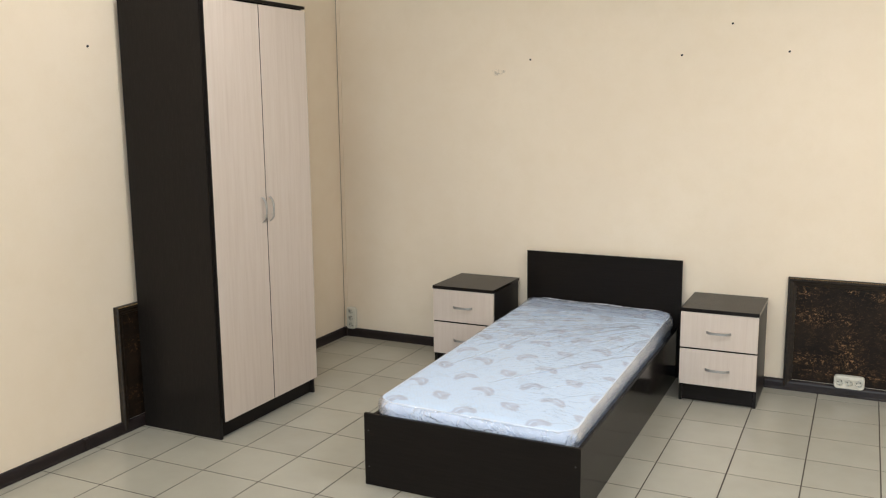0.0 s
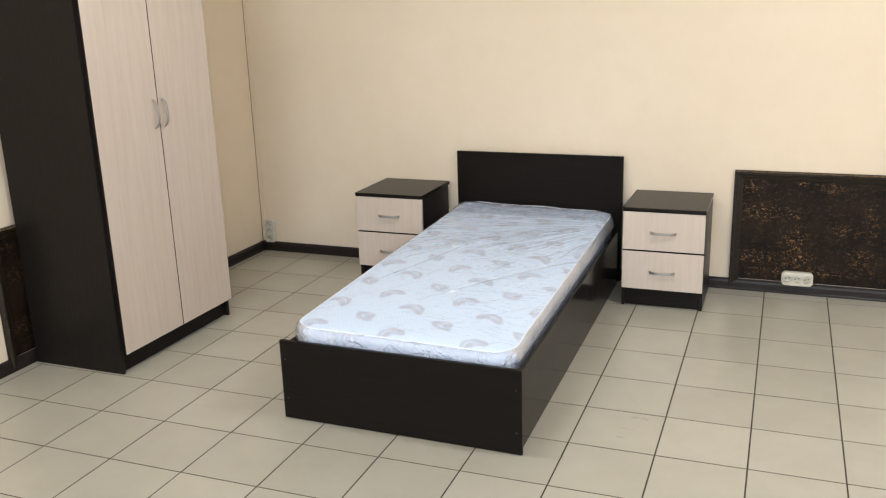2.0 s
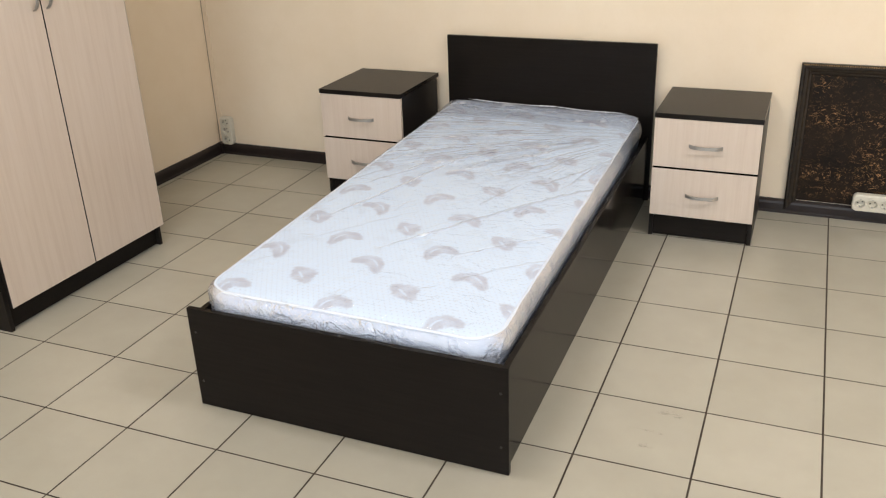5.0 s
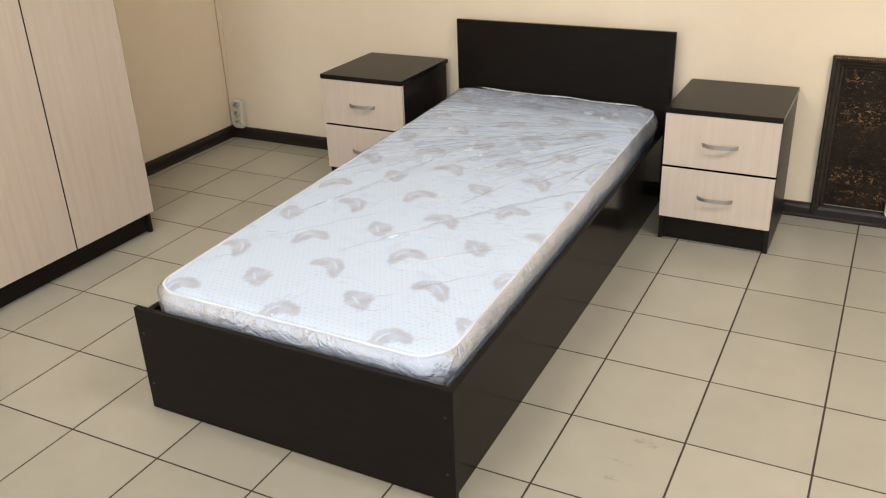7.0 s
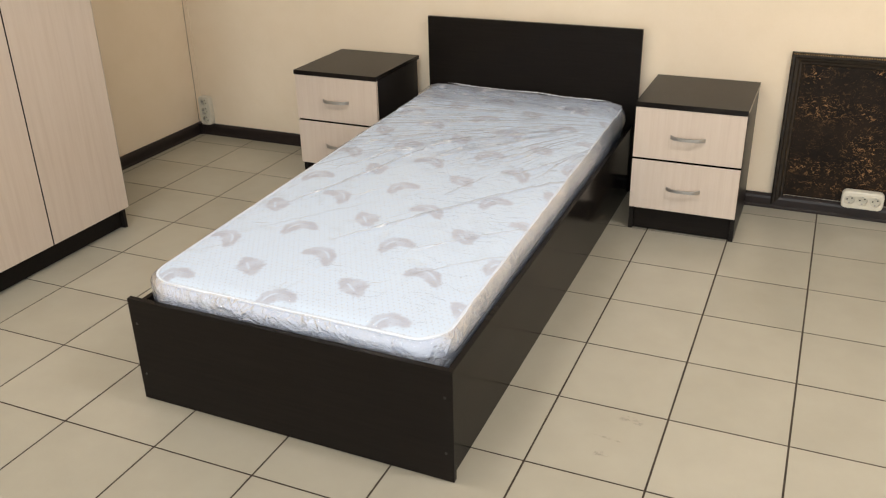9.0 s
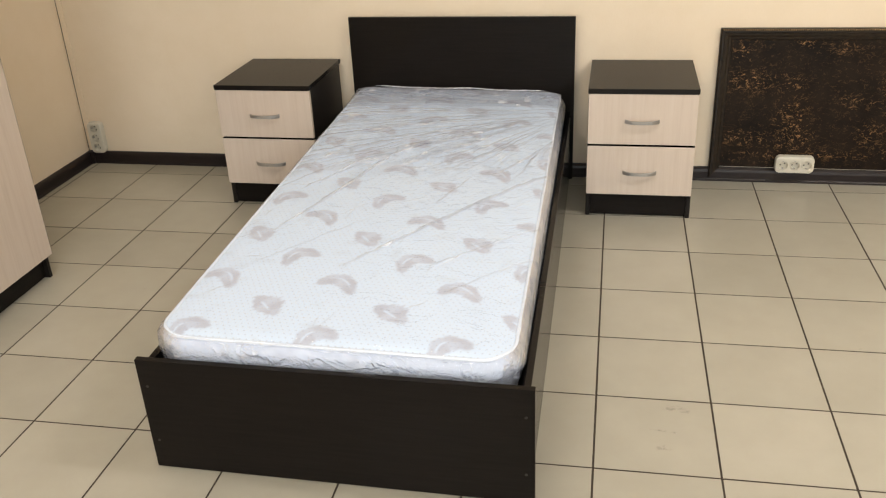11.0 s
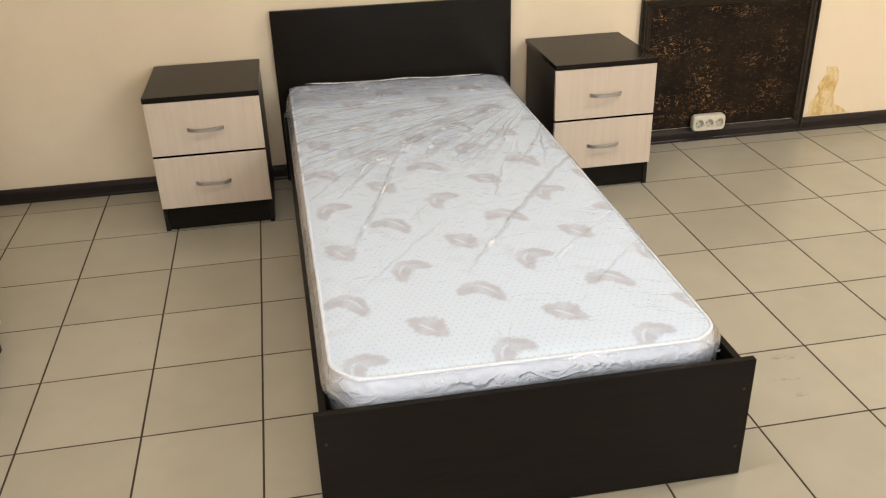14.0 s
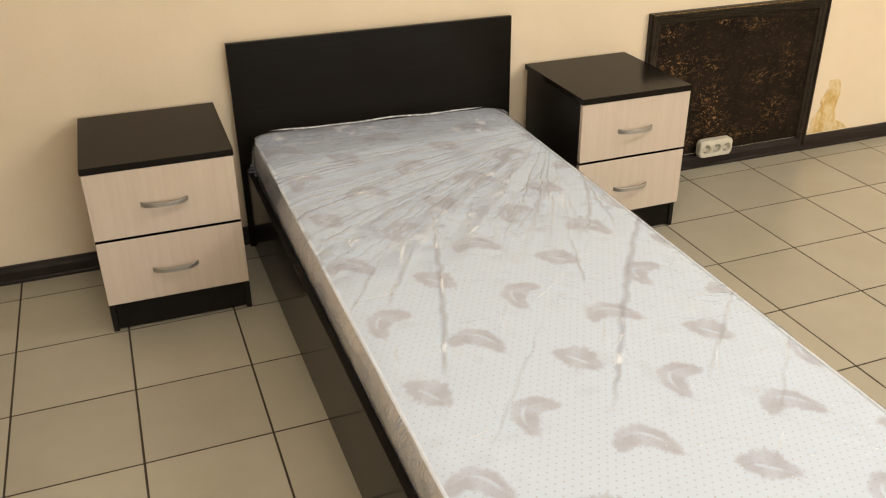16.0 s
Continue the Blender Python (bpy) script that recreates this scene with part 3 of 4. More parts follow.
def film_shape(U, V):
    folds, head_reflection, u01, v01 = film_fields(U, V)
    edge = np.minimum(np.minimum(MW - np.abs(U), V - ML0), ML1 - V)
    puff = 0.010 * np.clip((v01 - 0.86) / 0.10, 0, 1) * np.clip((1 - v01) / 0.03, 0, 1)
    z = top_z(U, V) - ZB + 0.0045 + 0.004 * folds + 0.003 * crumple(u01, v01) * np.clip(edge / 0.03, 0, 1) + puff
    x, y = plan(U, V, 0.012)
    return x, y + 0.004 * np.sign(V) * (edge < 0.002), z


def film_fold_and_reflection(U, V):
    folds, head_reflection, u01, v01 = film_fields(U, V)
    return np.clip(folds * 0.95 + 0.97 * head_reflection, 0, 1)


def film_glints(U, V):
    """Whitish streaks and patches that paint glints and glare on the film, the streaks mostly over the foot half."""
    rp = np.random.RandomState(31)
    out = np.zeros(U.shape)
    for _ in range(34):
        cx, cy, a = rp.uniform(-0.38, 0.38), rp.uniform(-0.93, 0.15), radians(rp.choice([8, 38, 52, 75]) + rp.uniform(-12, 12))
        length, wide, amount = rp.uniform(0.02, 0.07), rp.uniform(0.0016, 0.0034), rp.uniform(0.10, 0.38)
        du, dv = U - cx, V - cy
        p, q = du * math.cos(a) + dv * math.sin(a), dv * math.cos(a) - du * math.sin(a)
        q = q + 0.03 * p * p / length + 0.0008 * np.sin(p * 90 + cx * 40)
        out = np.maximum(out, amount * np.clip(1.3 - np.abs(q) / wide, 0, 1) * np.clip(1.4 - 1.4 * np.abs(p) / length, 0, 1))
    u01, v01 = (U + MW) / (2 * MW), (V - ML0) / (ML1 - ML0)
    glare = np.clip(warp2(1 - u01, v01) * 2.2 - 1.3, 0, 1) * np.clip(warp(u01, 1 - v01) * 2.4 - 0.9, 0, 1)
    return np.clip(np.maximum(out, 0.16 * glare), 0, 1)


film_top = sheet("film_top", np.linspace(-MW, MW, 280), np.linspace(ML0, ML1, 900), film_shape, FILM, {"fold_and_reflection": film_fold_and_reflection, "glint_paint": film_glints})
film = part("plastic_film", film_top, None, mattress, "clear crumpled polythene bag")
rs = np.random.RandomState(8)
rows, folds = [], []
NS = 960
p, _ = outline(NS, 0)
along = np.roll(p, -1, 0) - np.roll(p, 1, 0)
nrm = np.column_stack([along[:, 1], -along[:, 0]]) / np.hypot(*along.T)[:, None]


def ripple(step, roll):
    k = NS // step
    v = rs.rand(k)
    return np.roll(np.interp(np.arange(NS), np.arange(0, NS + 1, step), np.append(v, v[0])), roll)


r4, r10, r30 = ripple(4, 0), ripple(10, 0), ripple(30, 0)
for i, (f, out) in enumerate(((1.0, 0.005), (0.94, 0.013), (0.86, 0.020), (0.76, 0.025), (0.66, 0.028), (0.56, 0.029), (0.46, 0.027), (0.34, 0.0255), (0.2, 0.022))):
    j = 0.25 * np.roll(r4, 3 * i) + 0.5 * np.roll(r10, -5 * i) + 0.45 * np.roll(r30, 4 * i)
    r = rim(NS, 0, 0)
    amount = out * (0.62 + 0.55 * j)
    r[:, :2] += nrm * np.minimum(amount, np.where(np.abs(nrm[:, 1]) > 0.6, np.where(nrm[:, 1] > 0, 0.010, 0.0205), 0.0135 if f < 0.5 else 0.024))[:, None]
    r[:, 2] = 0.006 + (r[:, 2] - 0.003 + 0.004 * (np.roll(r10, 7) - 0.5)) * f
    rows.append(r)
    folds.append(np.clip(np.abs(np.gradient(j)) * 3.0 + 0.45 * np.roll(r10, 11) + 0.22, 0, 0.95) if i else 0.15 + 0 * j)
skirt = part("film_skirt", ring("film_skirt", rows, CRUMPLED, {"fold_and_reflection": np.concatenate(folds)}), None, film)
film.visible_shadow = skirt.visible_shadow = False

# thin whitish tube added along the head edge, painting the film's bright highlight
rim_x = np.linspace(-MW + 0.055, MW - 0.055, 90)
rim_w = np.random.RandomState(17).rand(90)
rows = []
for a in np.linspace(0, 360, 8):
    rad = (0.0016 + 0.0022 * rim_w) * np.clip((MW - 0.054 - np.abs(rim_x)) / 0.05, 0.05, 1)
    rows.append(np.column_stack([rim_x, ML1 - 0.006 + 0.003 * np.sin(rim_x * 31) + rad * math.cos(radians(a)),
                                 top_z(rim_x, np.full(90, ML1)) - ZB + 0.013 + 0.002 * np.sin(rim_x * 17 + 1) + rad * math.sin(radians(a))]))
P = np.stack(rows)
me = bpy.data.meshes.new("rim_highlight")
me.from_pydata(P.reshape(-1, 3).tolist(), [], [(r * 90 + i, r * 90 + i + 1, (r + 1) * 90 + i + 1, (r + 1) * 90 + i) for r in range(7) for i in range(89)])
me.materials.append(RIM_WHITE)
me.attributes.new("fold_and_reflection", "FLOAT", "POINT").data.foreach_set("value", np.full(720, 0.9, np.float32))
me.polygons.foreach_set("use_smooth", [True] * len(me.polygons))
part("rim_highlight", me, None, film, "whitish film tube painting the highlight on the head edge")


def film_tail(m, w, h, seed):
    rr = np.random.RandomState(seed)
    ph = rr.rand(4) * 6

    def shape(U, V):
        return U * (1 + 0.3 * V / h), 0.008 * np.sin(U / w * 4 + ph[0]) + 0.008 * V / h * np.sin(U / w * 7 + ph[1]), V + 0.006 * np.sin(U / w * 5 + ph[2]) * (V / h)
    me = sheet("film_tail", np.linspace(-w, w, 18), np.linspace(0, h, 12), shape, CRUMPLED, {"fold_and_reflection": lambda U, V: 0.15 + 0.4 * np.abs(np.sin(U / w * 11 + ph[3]))})
    ob = part("film_tail", me, None, film)
    ob.matrix_local = m
    return ob


film_tail(pose(-0.418, 0.965, 0.075, 0, -70, 30), 0.03, 0.035, 2)
film_tail(pose(0.398, -0.945, 0.066, 30, 55, 40), 0.022, 0.03, 5)


# ---------------------------------------------------------------- bow handles, drawers, doors
def bow(length, rise, width, thick):
    """A flat arched bow along x, standing out towards -y, its ends turned back to y = 0."""
    bm = bmesh.new()
    n = 18
    loops = []
    for i in range(n + 1):
        s = -1 + 2 * i / n
        x = s * length / 2
        y = -rise * (1 - abs(s) ** 5) * (0.72 + 0.28 * (1 - s * s))
        w = width * (0.82 + 0.18 * abs(s))
        tk = thick
        loops.append([bm.verts.new((x, y + dy, dz)) for dy, dz in ((-tk, -w * 0.42), (-tk, w * 0.42), (-tk * 0.5, w * 0.5), (tk, w * 0.5), (tk, -w * 0.5), (-tk * 0.5, -w * 0.5))])
    for p, q in zip(loops, loops[1:]):
        for k in range(6):
            bm.faces.new((p[k], p[(k + 1) % 6], q[(k + 1) % 6], q[k]))
    bm.faces.new(loops[0])
    bm.faces.new(loops[-1][::-1])
    return bm


def nightstand(m, label):
    """Origin at the floor, middle of the back edge; the front looks towards -y."""
    ns = thing("nightstand", m, label, "nightstand", "nightstands beside the bed")
    w, d, h = 0.199, 0.424, 0.516
    part("top", box(-w - 0.001, w + 0.001, -d, 0, h - 0.018, h, 0.0012), WENGE, ns)
    for s in (-1, 1):
        part("side_panel", box(min(s * w, s * (w - 0.016)), max(s * w, s * (w - 0.016)), -d + 0.020, -0.020, 0, h - 0.0185, 0.001), WENGE_UP, ns)
    part("back_panel", box(-w + 0.0165, w - 0.0165, -0.026, -0.022, 0.02, h - 0.019), WENGE, ns)
    part("plinth", box(-w + 0.0165, w - 0.0165, -d + 0.026, -d + 0.042, 0.005, 0.094, 0.001), WENGE, ns)
    part("shelf", box(-w + 0.0165, w - 0.0165, -d + 0.024, -0.027, 0.0945, 0.110), WENGE, ns)
    part("divider", box(-w + 0.0165, w - 0.0165, -d + 0.024, -d + 0.060, 0.290, 0.306), WENGE, ns)
    for z0, z1 in ((0.098, 0.2935), (0.3015, 0.4955)):
        front = part("drawer", box(-w + 0.0015, w - 0.0015, -d + 0.003, -d + 0.019, z0, z1, 0.001), OAK, ns, "bleached oak drawer front")
        part("edge_strip", box(-w + 0.0015, w - 0.0015, -d + 0.0036, -d + 0.019, z1 + 0.0002, z1 + 0.0012), WENGE, front, "dark edging strip")
        part("handle", bow(0.126, 0.024, 0.0140, 0.0024), STEEL, front, "satin nickel bow handle", False, (0, -d + 0.003, (z0 + z1) / 2 - 0.006))
    return ns


nightstand(pose(-1.3640, 1.303, 0, 0, 0, 0.0), "dark wenge nightstand with two bleached oak drawers beside a bare wall")
nightstand(pose(0.1130, 1.311, 0, 0, 0, 0.4), "dark wenge nightstand with two bleached oak drawers beside the framed panel")


# ---------------------------------------------------------------- wardrobe, its front towards +x
wardrobe = thing("wardrobe", pose(-2.457, -0.2135, 0), "tall two-door wardrobe in dark wenge with bleached oak doors", "wardrobe")
WD, WW, WH = 0.489, 0.399, 2.112
for s in (-1, 1):
    part("side_panel", box(0, WD, min(s * WW, s * (WW - 0.016)), max(s * WW, s * (WW - 0.016)), 0, WH - 0.0165, 0.001), WENGE_UP, wardrobe)
part("top", box(0, WD + 0.022, -WW - 0.001, WW + 0.001, WH - 0.016, WH, 0.001), WENGE, wardrobe)
part("top_rail", box(WD - 0.02, WD - 0.004, -WW + 0.0165, WW - 0.0165, WH - 0.045, WH - 0.017), WENGE, wardrobe)
part("back_panel", box(0.001, 0.005, -WW + 0.0165, WW - 0.0165, 0.02, WH - 0.017), WENGE, wardrobe)
part("plinth", box(WD - 0.032, WD - 0.016, -WW + 0.0165, WW - 0.0165, 0.004, 0.085, 0.001), WENGE, wardrobe)
part("bottom_shelf", box(0.006, WD - 0.002, -WW + 0.0165, WW - 0.0165, 0.0855, 0.101), WENGE, wardrobe)
SEAM = 0.0125
for y0, y1, hy in ((-WW + 0.016, SEAM - 0.0028, SEAM - 0.033), (SEAM + 0.0028, WW + 0.006, SEAM + 0.026)):
    door = part("door", box(WD + 0.001, WD + 0.017, y0, y1, 0.088, WH - 0.023, 0.001), OAK, wardrobe, "bleached oak laminate door")
    for e0, e1 in ((y0 - 0.0014, y0 - 0.0001), (y1 + 0.0001, y1 + 0.0014)):
        part("edge_band", box(WD + 0.0015, WD + 0.0165, e0, e1, 0.089, WH - 0.024), WENGE_UP, door, "dark edge strip")
    hd = part("handle", bow(0.128, 0.026, 0.0135, 0.0024), STEEL, door, "satin nickel bow handle", True)
    hd.matrix_local = Matrix.Translation((WD + 0.017, hy, 1.085)) @ Matrix(((0, -1, 0, 0), (0, 0, 1, 0), (1, 0, 0, 0), (0, 0, 0, 1)))


# ---------------------------------------------------------------- framed dark relief panels
CLUSTERS = [(0.10, 0.50, 0.05, 0.04, 0.9), (0.33, 0.53, 0.05, 0.02, 1.0), (0.45, 0.50, 0.09, 0.03, 0.6), (0.14, 0.37, 0.10, 0.045, 0.9), (0.28, 0.36, 0.05, 0.035, 0.9),
            (0.31, 0.22, 0.06, 0.08, 1.0), (0.12, 0.13, 0.11, 0.03, 1.0), (0.33, 0.12, 0.07, 0.05, 1.1), (0.55, 0.29, 0.08, 0.03, 0.6), (0.66, 0.35, 0.04, 0.09, 0.5),
            (0.62, 0.15, 0.07, 0.06, 0.5), (0.47, 0.06, 0.16, 0.02, 0.6), (0.68, 0.10, 0.02, 0.05, 0.7), (0.20, 0.05, 0.15, 0.025, 0.6)]


def wear(U, V):
    out = np.full(U.shape, 0.09)
    for cx, cz, sx, sz, a in CLUSTERS:
        out = np.maximum(out, a * np.exp(-((U - cx) / sx) ** 2 - ((V - cz) / sz) ** 2))
    return np.clip(out * 1.35, 0, 1)


def rail(length, width=0.045):
    """A moulding along x: a stepped profile, widest at the outside (y = 0), its face towards -y of the panel (here +z is out)."""
    prof = [(0, 0), (0, 0.020), (0.006, 0.027), (0.013, 0.027), (0.017, 0.021), (0.028, 0.019), (0.034, 0.014), (width - 0.004, 0.013), (width, 0.009), (width, 0)]
    bm = bmesh.new()
    ends = []
    for e in (0, 1):
        ends.append([bm.verts.new(((p if e == 0 else length - p), -p, q)) for p, q in prof])
    k = len(prof)
    for i in range(k):
        bm.faces.new((ends[0][i], ends[0][(i + 1) % k], ends[1][(i + 1) % k], ends[1][i]))
    bm.faces.new(ends[0])
    bm.faces.new(ends[1][::-1])
    return bm


def framed_panel(m, label, rubbed):
    """Origin at the lower left corner; x to the right, z up, the face towards -y. The lower rail is missing."""
    w, h = 0.808, 0.582
    fp = thing("framed_panel", m, label, "picture", "framed relief panels")
    part("panel", sheet("panel", np.linspace(0.03, w - 0.03, 140), np.linspace(0.002, h - 0.03, 110),
                        lambda U, V: (U, -0.006 - 0 * U, V), GILT, {"wear": lambda U, V: rubbed * wear(U, V)}), None, fp, "almost black relief with rubbed gold scratches")
    part("backing", box(0.012, w - 0.012, -0.0045, 0.0, 0.0, h - 0.012), CARD, fp)
    top = part("frame_rail", rail(w), MOULDING, fp)
    top.matrix_local = Matrix(((1, 0, 0, 0), (0, 0, -1, 0), (0, 1, 0, h), (0, 0, 0, 1)))
    for x, flip in ((0, 1), (w, -1)):
        side = part("frame_rail", rail(h + 0.045), MOULDING, fp)
        side.matrix_local = Matrix(((0, -flip, 0, x), (0, 0, -1, 0), (-1, 0, 0, h), (0, 0, 0, 1)))
    # row of little beads along the top
    bead = bmesh.new()
    for i in range(95):
        bmesh.ops.create_uvsphere(bead, u_segments=6, v_segments=4, radius=0.0032, matrix=pose(0.01 + i * (w - 0.02) / 94, -0.0255, h - 0.004))
    part("beading", bead, GOLDBEAD, fp, "row of rubbed gold beads", True)
    return fp


framed_panel(pose(0.412, Y1 - 0.002, SK_H + 0.003), "dark carved frame round a blackish gold-rubbed relief above skirting", 1.0)
# gold cut to 0.3 so its colour imitates the shade behind the wardrobe
framed_panel(pose(X0 + 0.003, -0.744, SK_H + 0.001, 0, 0, 90), "dark carved frame half hidden behind the wardrobe", 0.3)


# ---------------------------------------------------------------- triple sockets
def ring_of(bm, cx, cz, hx, hz, r, y, n=8):
    """A loop of vertices round a rectangle with rounded corners (a circle where hx = hz = r)."""
    out = []
    for sx, sz, a0 in ((1, 1, 0), (-1, 1, 90), (-1, -1, 180), (1, -1, 270)):
        for k in range(n):
            a = radians(a0 + 90 * k / (n if hx == r else n - 1))
            out.append(bm.verts.new((cx + sx * (hx - r) + r * math.cos(a), y, cz + sz * (hz - r) + r * math.sin(a))))
    return out


def bridge(bm, p, q):
    for i in range(len(p)):
        bm.faces.new((p[i], p[(i + 1) % len(p)], q[(i + 1) % len(q)], q[i]))


def triple_socket(m, label):
    """Origin at the middle of the back; x along the three outlets, face towards -y."""
    so = thing("triple_socket", m, label, "power socket", "surface-mounted sockets")
    bm = bmesh.new()
    rows = [ring_of(bm, 0, 0, 0.076 - g, 0.036 - g, 0.020 - g, y) for g, y in ((0.0, 0.0), (0.0, -0.022), (0.001, -0.0255), (0.0035, -0.0282), (0.007, -0.029))]
    for p, q in zip(rows, rows[1:]):
        bridge(bm, p, q)
    wells = [ring_of(bm, i * 0.046, 0, 0.0195, 0.0195, 0.0195, -0.029) for i in (-1, 0, 1)]
    edges = [bm.edges.get((p[k], p[(k + 1) % len(p)])) or bm.edges.new((p[k], p[(k + 1) % len(p)])) for p in [rows[-1]] + wells for k in range(len(p))]
    bmesh.ops.triangle_fill(bm, edges=edges, use_beauty=True)
    body = part("body", bm, SOCKET, so)
    for i in (-1, 0, 1):
        x = i * 0.046
        bm = bmesh.new()
        rows = [ring_of(bm, x, 0, r, r, r, y) for r, y in ((0.0197, -0.0285), (0.0205, -0.0305), (0.0190, -0.0312), (0.0180, -0.0295), (0.0172, -0.0140))]
        for p, q in zip(rows, rows[1:]):
            bridge(bm, p, q)
        bm.faces.new(rows[-1])
        well = part("outlet", bm, SOCKET, so)
        for t in (-1, 1):
            part("pin_hole", disc(0.0030, 0.001, pose(x + t * 0.0085, -0.0146, t * 0.003, 90), 10), BLACK, well)
            part("earth_clip", box(x - 0.003, x + 0.003, -0.0275, -0.0145, t * 0.0155 - 0.0012, t * 0.0155 + 0.0012), STEEL, well)
    return so


triple_socket(pose(0.748, Y1 - 0.030, 0.092), "cream triple power socket fixed in front of the framed panel")
triple_socket(pose(-2.418, Y1 - 0.002, 0.130, 0, 90, 0), "cream triple power socket upright beside the room corner")


# ---------------------------------------------------------------- marks and plugs on walls and floor
def wall_plug(m):
    pl = thing("wall_plug", m, "small dark plastic plug stuck in the wallpaper", "wall plug", "wall plugs")
    part("plug", disc(0.0065, 0.004, pose(0, -0.001, 0, 90), 14, 0.001), BLACK, pl)
    return pl


plug = wall_plug(pose(-1.110, Y1, 1.857))
for x, z in ((-0.209, 1.855), (0.058, 2.015), (0.355, 1.856)):
    copy_thing(plug, pose(x, Y1, z))
for y, z in ((-0.779, 1.880), (-1.252, 1.969)):
    copy_thing(plug, pose(X0, y, z, 0, 0, 90))


def blot(name, m, rx, ry, material, label, category, seed):
    """A flat irregular mark in the local xz plane, facing -y, its mask fading to the rim."""
    rr = np.random.RandomState(seed)
    bm = bmesh.new()
    layer = bm.verts.layers.float.new("mask")
    rings = []
    ph = rr.rand(5) * 6.28
    for f in (0.0, 0.35, 0.7, 1.0):
        row = []
        for a in np.linspace(0, 2 * math.pi, 28, endpoint=False):
            k = f * (1 + 0.18 * math.sin(3 * a + ph[0]) + 0.12 * math.sin(5 * a + ph[1]) + 0.07 * math.sin(9 * a + ph[2]))
            v = bm.verts.new((rx * k * math.cos(a), 0, ry * k * math.sin(a)))
            v[layer] = max(0.0, 1 - f * f)
            row.append(v)
        rings.append(row)
    for p, q in zip(rings, rings[1:]):
        for i in range(28):
            bm.faces.new((p[i], p[(i + 1) % 28], q[(i + 1) % 28], q[i]))
    bmesh.ops.remove_doubles(bm, verts=bm.verts[:], dist=1e-6)
    ob = part(name, bm, material, None)
    ob.matrix_world = m
    return tagged(ob, label, category, kind="structure")


FLAT = Matrix(((1, 0, 0, 0), (0, 0, 1, 0), (0, 1, 0, 0), (0, 0, 0, 1)))
for x, y, rx, ry, a, sd in ((0.205, -0.338, 0.030, 0.014, 10, 1), (0.176, -0.508, 0.022, 0.012, 0, 2), (0.18, -0.44, 0.04, 0.005, -6, 3), (0.238, -0.345, 0.018, 0.012, 40, 4),
                            (-1.571, 0.131, 0.006, 0.006, 0, 5), (-1.869, 1.05, 0.007, 0.006, 0, 6), (0.747, 0.02, 0.006, 0.006, 0, 7), (1.17, 1.08, 0.012, 0.006, 0, 8)):
    blot("floor_scuff", pose(x, y, 0.0012, 0, 0, a) @ FLAT, rx, ry, SCUFF, "faint grey scuff on a floor tile", "stain", sd)
blot("wall_smear", pose(-1.319, Y1 - 0.0012, 1.787), 0.045, 0.022, SMEAR, "faint grey smear on the wallpaper", "stain", 11)


def peeled_patch():
    """Where the wallpaper has come off above the skirting: a leaning, ragged patch."""
    rr = np.random.RandomState(21)
    bm = bmesh.new()
    left, right = [], []
    n = 34
    for i in range(n + 1):
        f = i / n
        z = SK_H + 0.004 + 0.226 * f
        lx = 1.234 + 0.080 * f ** 0.75 + 0.008 * (rr.rand() - 0.5) + 0.008 * math.sin(f * 17)
        rx = 1.378 + 0.072 * max(0.0, 1 - f / 0.2) ** 0.7 - 0.008 * f + 0.006 * math.sin(f * 9 + 1) + 0.005 * (rr.rand() - 0.5)
        if f > 0.86:
            k = (f - 0.86) / 0.14
            lx += (rx - lx) * 0.10 * k * k
            rx -= (rx - lx) * 0.12 * k * k
        left.append(bm.verts.new((lx, Y1 - 0.0018, z)))
        right.append(bm.verts.new((max(rx, lx + 0.012), Y1 - 0.0018, z)))
    for i in range(n):
        bm.faces.new((left[i], right[i], right[i + 1], left[i + 1]))
    r = bmesh.ops.extrude_face_region(bm, geom=bm.faces[:])
    bmesh.ops.translate(bm, verts=[g for g in r["geom"] if isinstance(g, bmesh.types.BMVert)], vec=(0, 0.0017, 0))
    return tagged(part("peeled_patch", bm, STAIN, None), "yellow water-stained patch of torn wallpaper above the skirting", "stain", kind="structure")


peeled_patch()

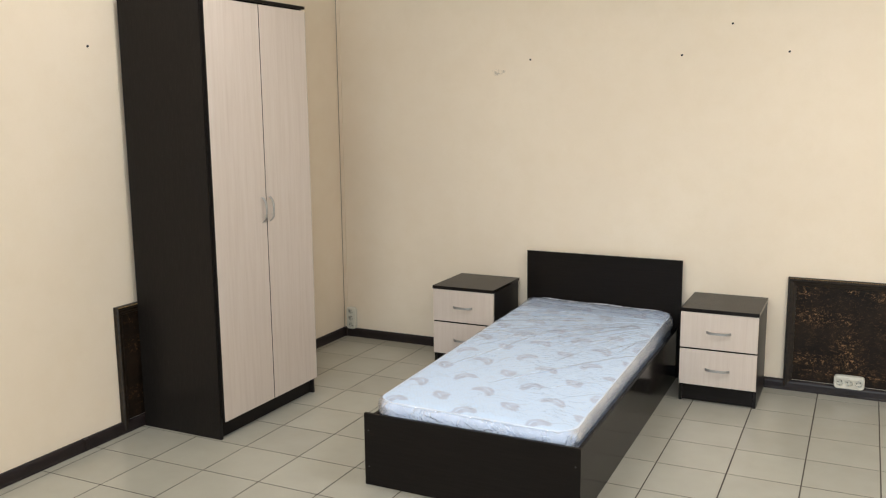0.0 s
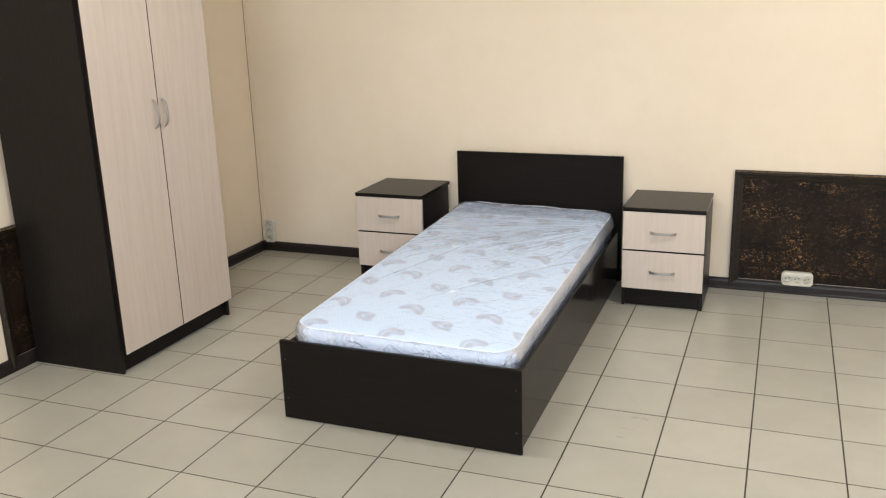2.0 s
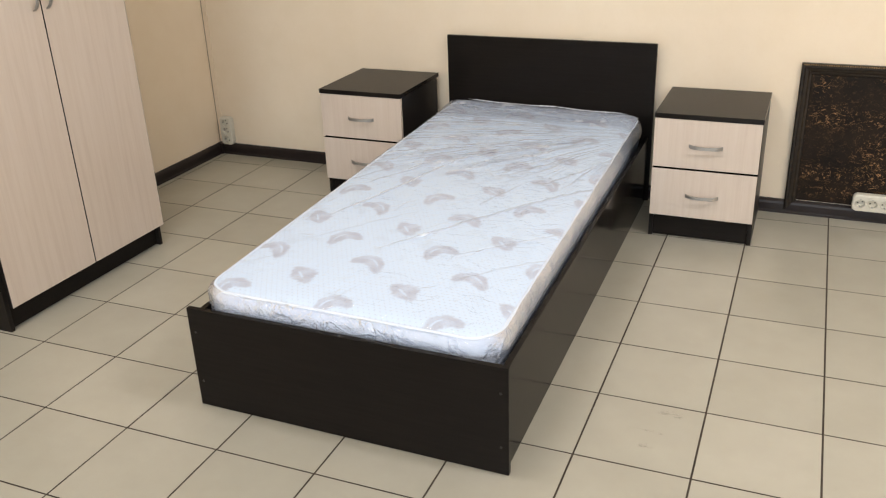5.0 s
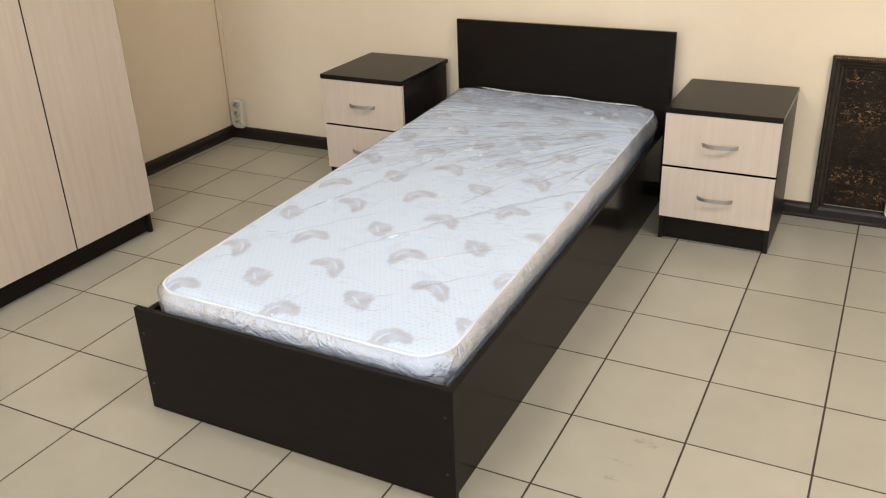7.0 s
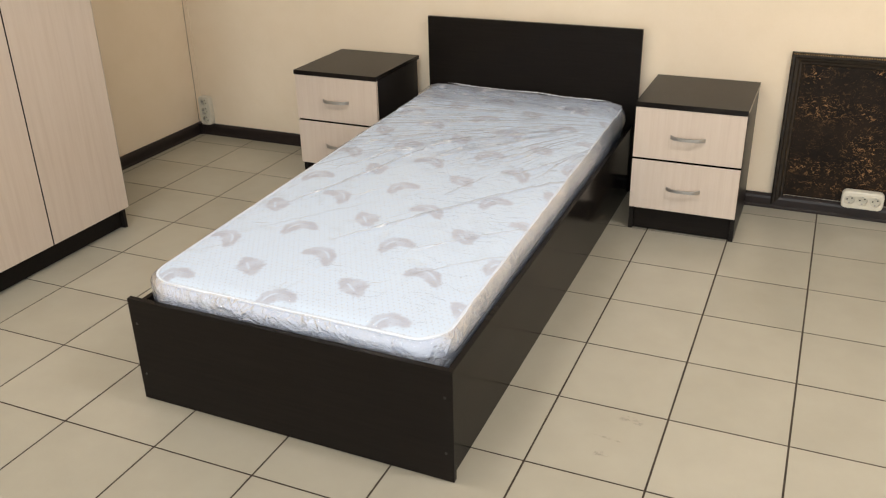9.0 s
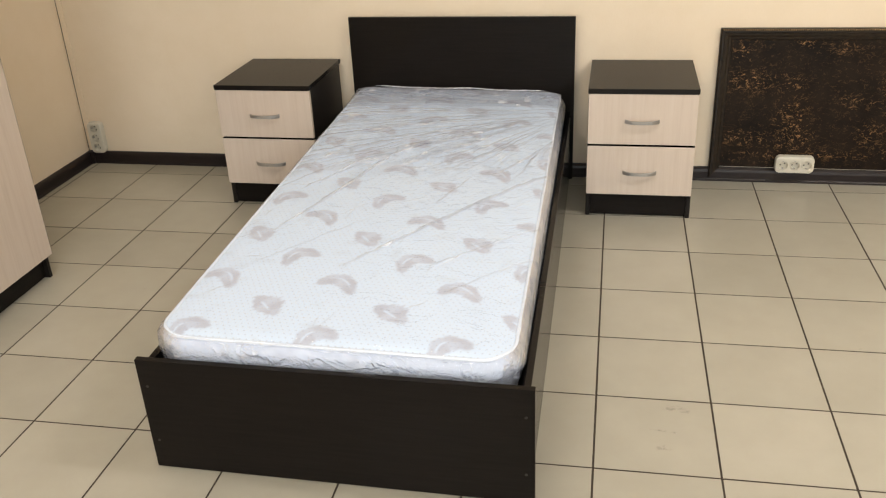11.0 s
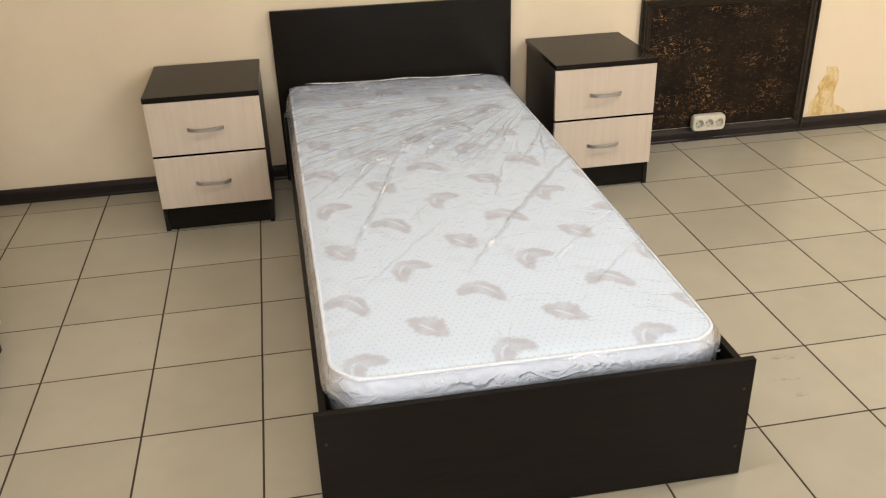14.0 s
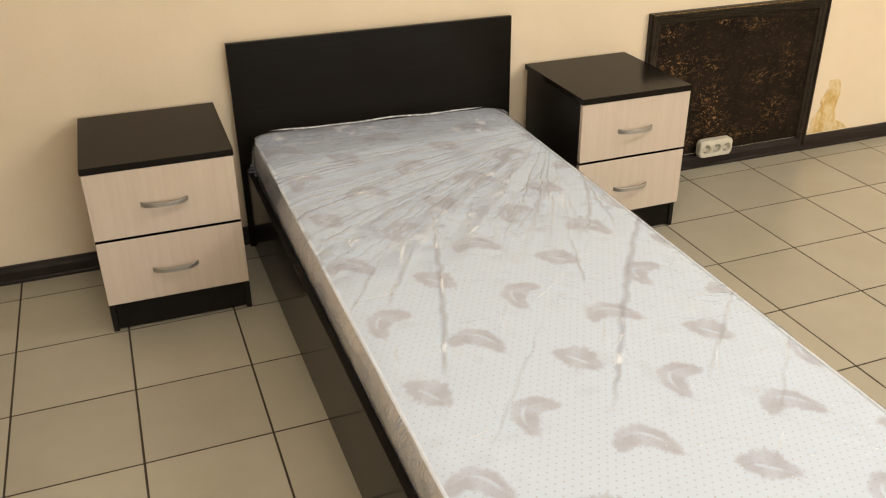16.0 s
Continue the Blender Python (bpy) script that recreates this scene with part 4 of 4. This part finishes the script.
# ---------------------------------------------------------------- floor: grout bed and single tiles
PITCH, JOINT = 0.303, 0.0054
LAID = pose(0, 0, 0, 0, 0, 0.5)
floor = part("floor", box(X0, X1, Y0, Y1, -0.10, -0.0009), GROUT, None)
tagged(floor, "square grey-beige ceramic floor tiles with dark joints", "floor", kind="structure")


def tile_mesh(w, d, name="tile"):
    bm = bmesh.new()
    b = 0.0002
    lo = [bm.verts.new((sx * w / 2, sy * d / 2, -0.006)) for sx, sy in ((-1, -1), (1, -1), (1, 1), (-1, 1))]
    md = [bm.verts.new((sx * w / 2, sy * d / 2, -b)) for sx, sy in ((-1, -1), (1, -1), (1, 1), (-1, 1))]
    hi = [bm.verts.new((sx * (w / 2 - b), sy * (d / 2 - b), 0)) for sx, sy in ((-1, -1), (1, -1), (1, 1), (-1, 1))]
    for p, q in ((lo, md), (md, hi)):
        for i in range(4):
            bm.faces.new((p[i], p[(i + 1) % 4], q[(i + 1) % 4], q[i]))
    bm.faces.new(hi)
    return mesh_of(name, bm, TILE)


shared = {}
far = bmesh.new()
rr = random.Random(4)
for i in range(int(X0 / PITCH) - 2, int(X1 / PITCH) + 2):
    for j in range(int(Y0 / PITCH) - 2, int(Y1 / PITCH) + 2):
        # the tiling runs a little askew of the walls and ends under them
        x0, x1 = max(X0 - 0.06, i * PITCH + JOINT / 2), min(X1 + 0.06, (i + 1) * PITCH - JOINT / 2)
        y0, y1 = max(Y0 - 0.06, j * PITCH + JOINT / 2), min(Y1 + 0.06, (j + 1) * PITCH - JOINT / 2)
        if x1 - x0 < 0.01 or y1 - y0 < 0.01:
            continue
        if i * PITCH < 1.75 and j * PITCH > -2.3:
            key = (round(x1 - x0, 4), round(y1 - y0, 4))
            if key not in shared:
                shared[key] = tile_mesh(*key)
            ob = part("tile", shared[key], None, floor)
            ob.matrix_local = LAID @ pose((x0 + x1) / 2, (y0 + y1) / 2, rr.uniform(-0.0002, 0.0001), rr.uniform(-0.04, 0.04), rr.uniform(-0.04, 0.04), rr.uniform(-0.08, 0.08))
        else:
            box(x0, x1, y0, y1, -0.006, 0, 0, far)
part_far = part("far_tiles", far, TILE, floor)
part_far.matrix_local = LAID
tagged(part_far, kind="stuff")
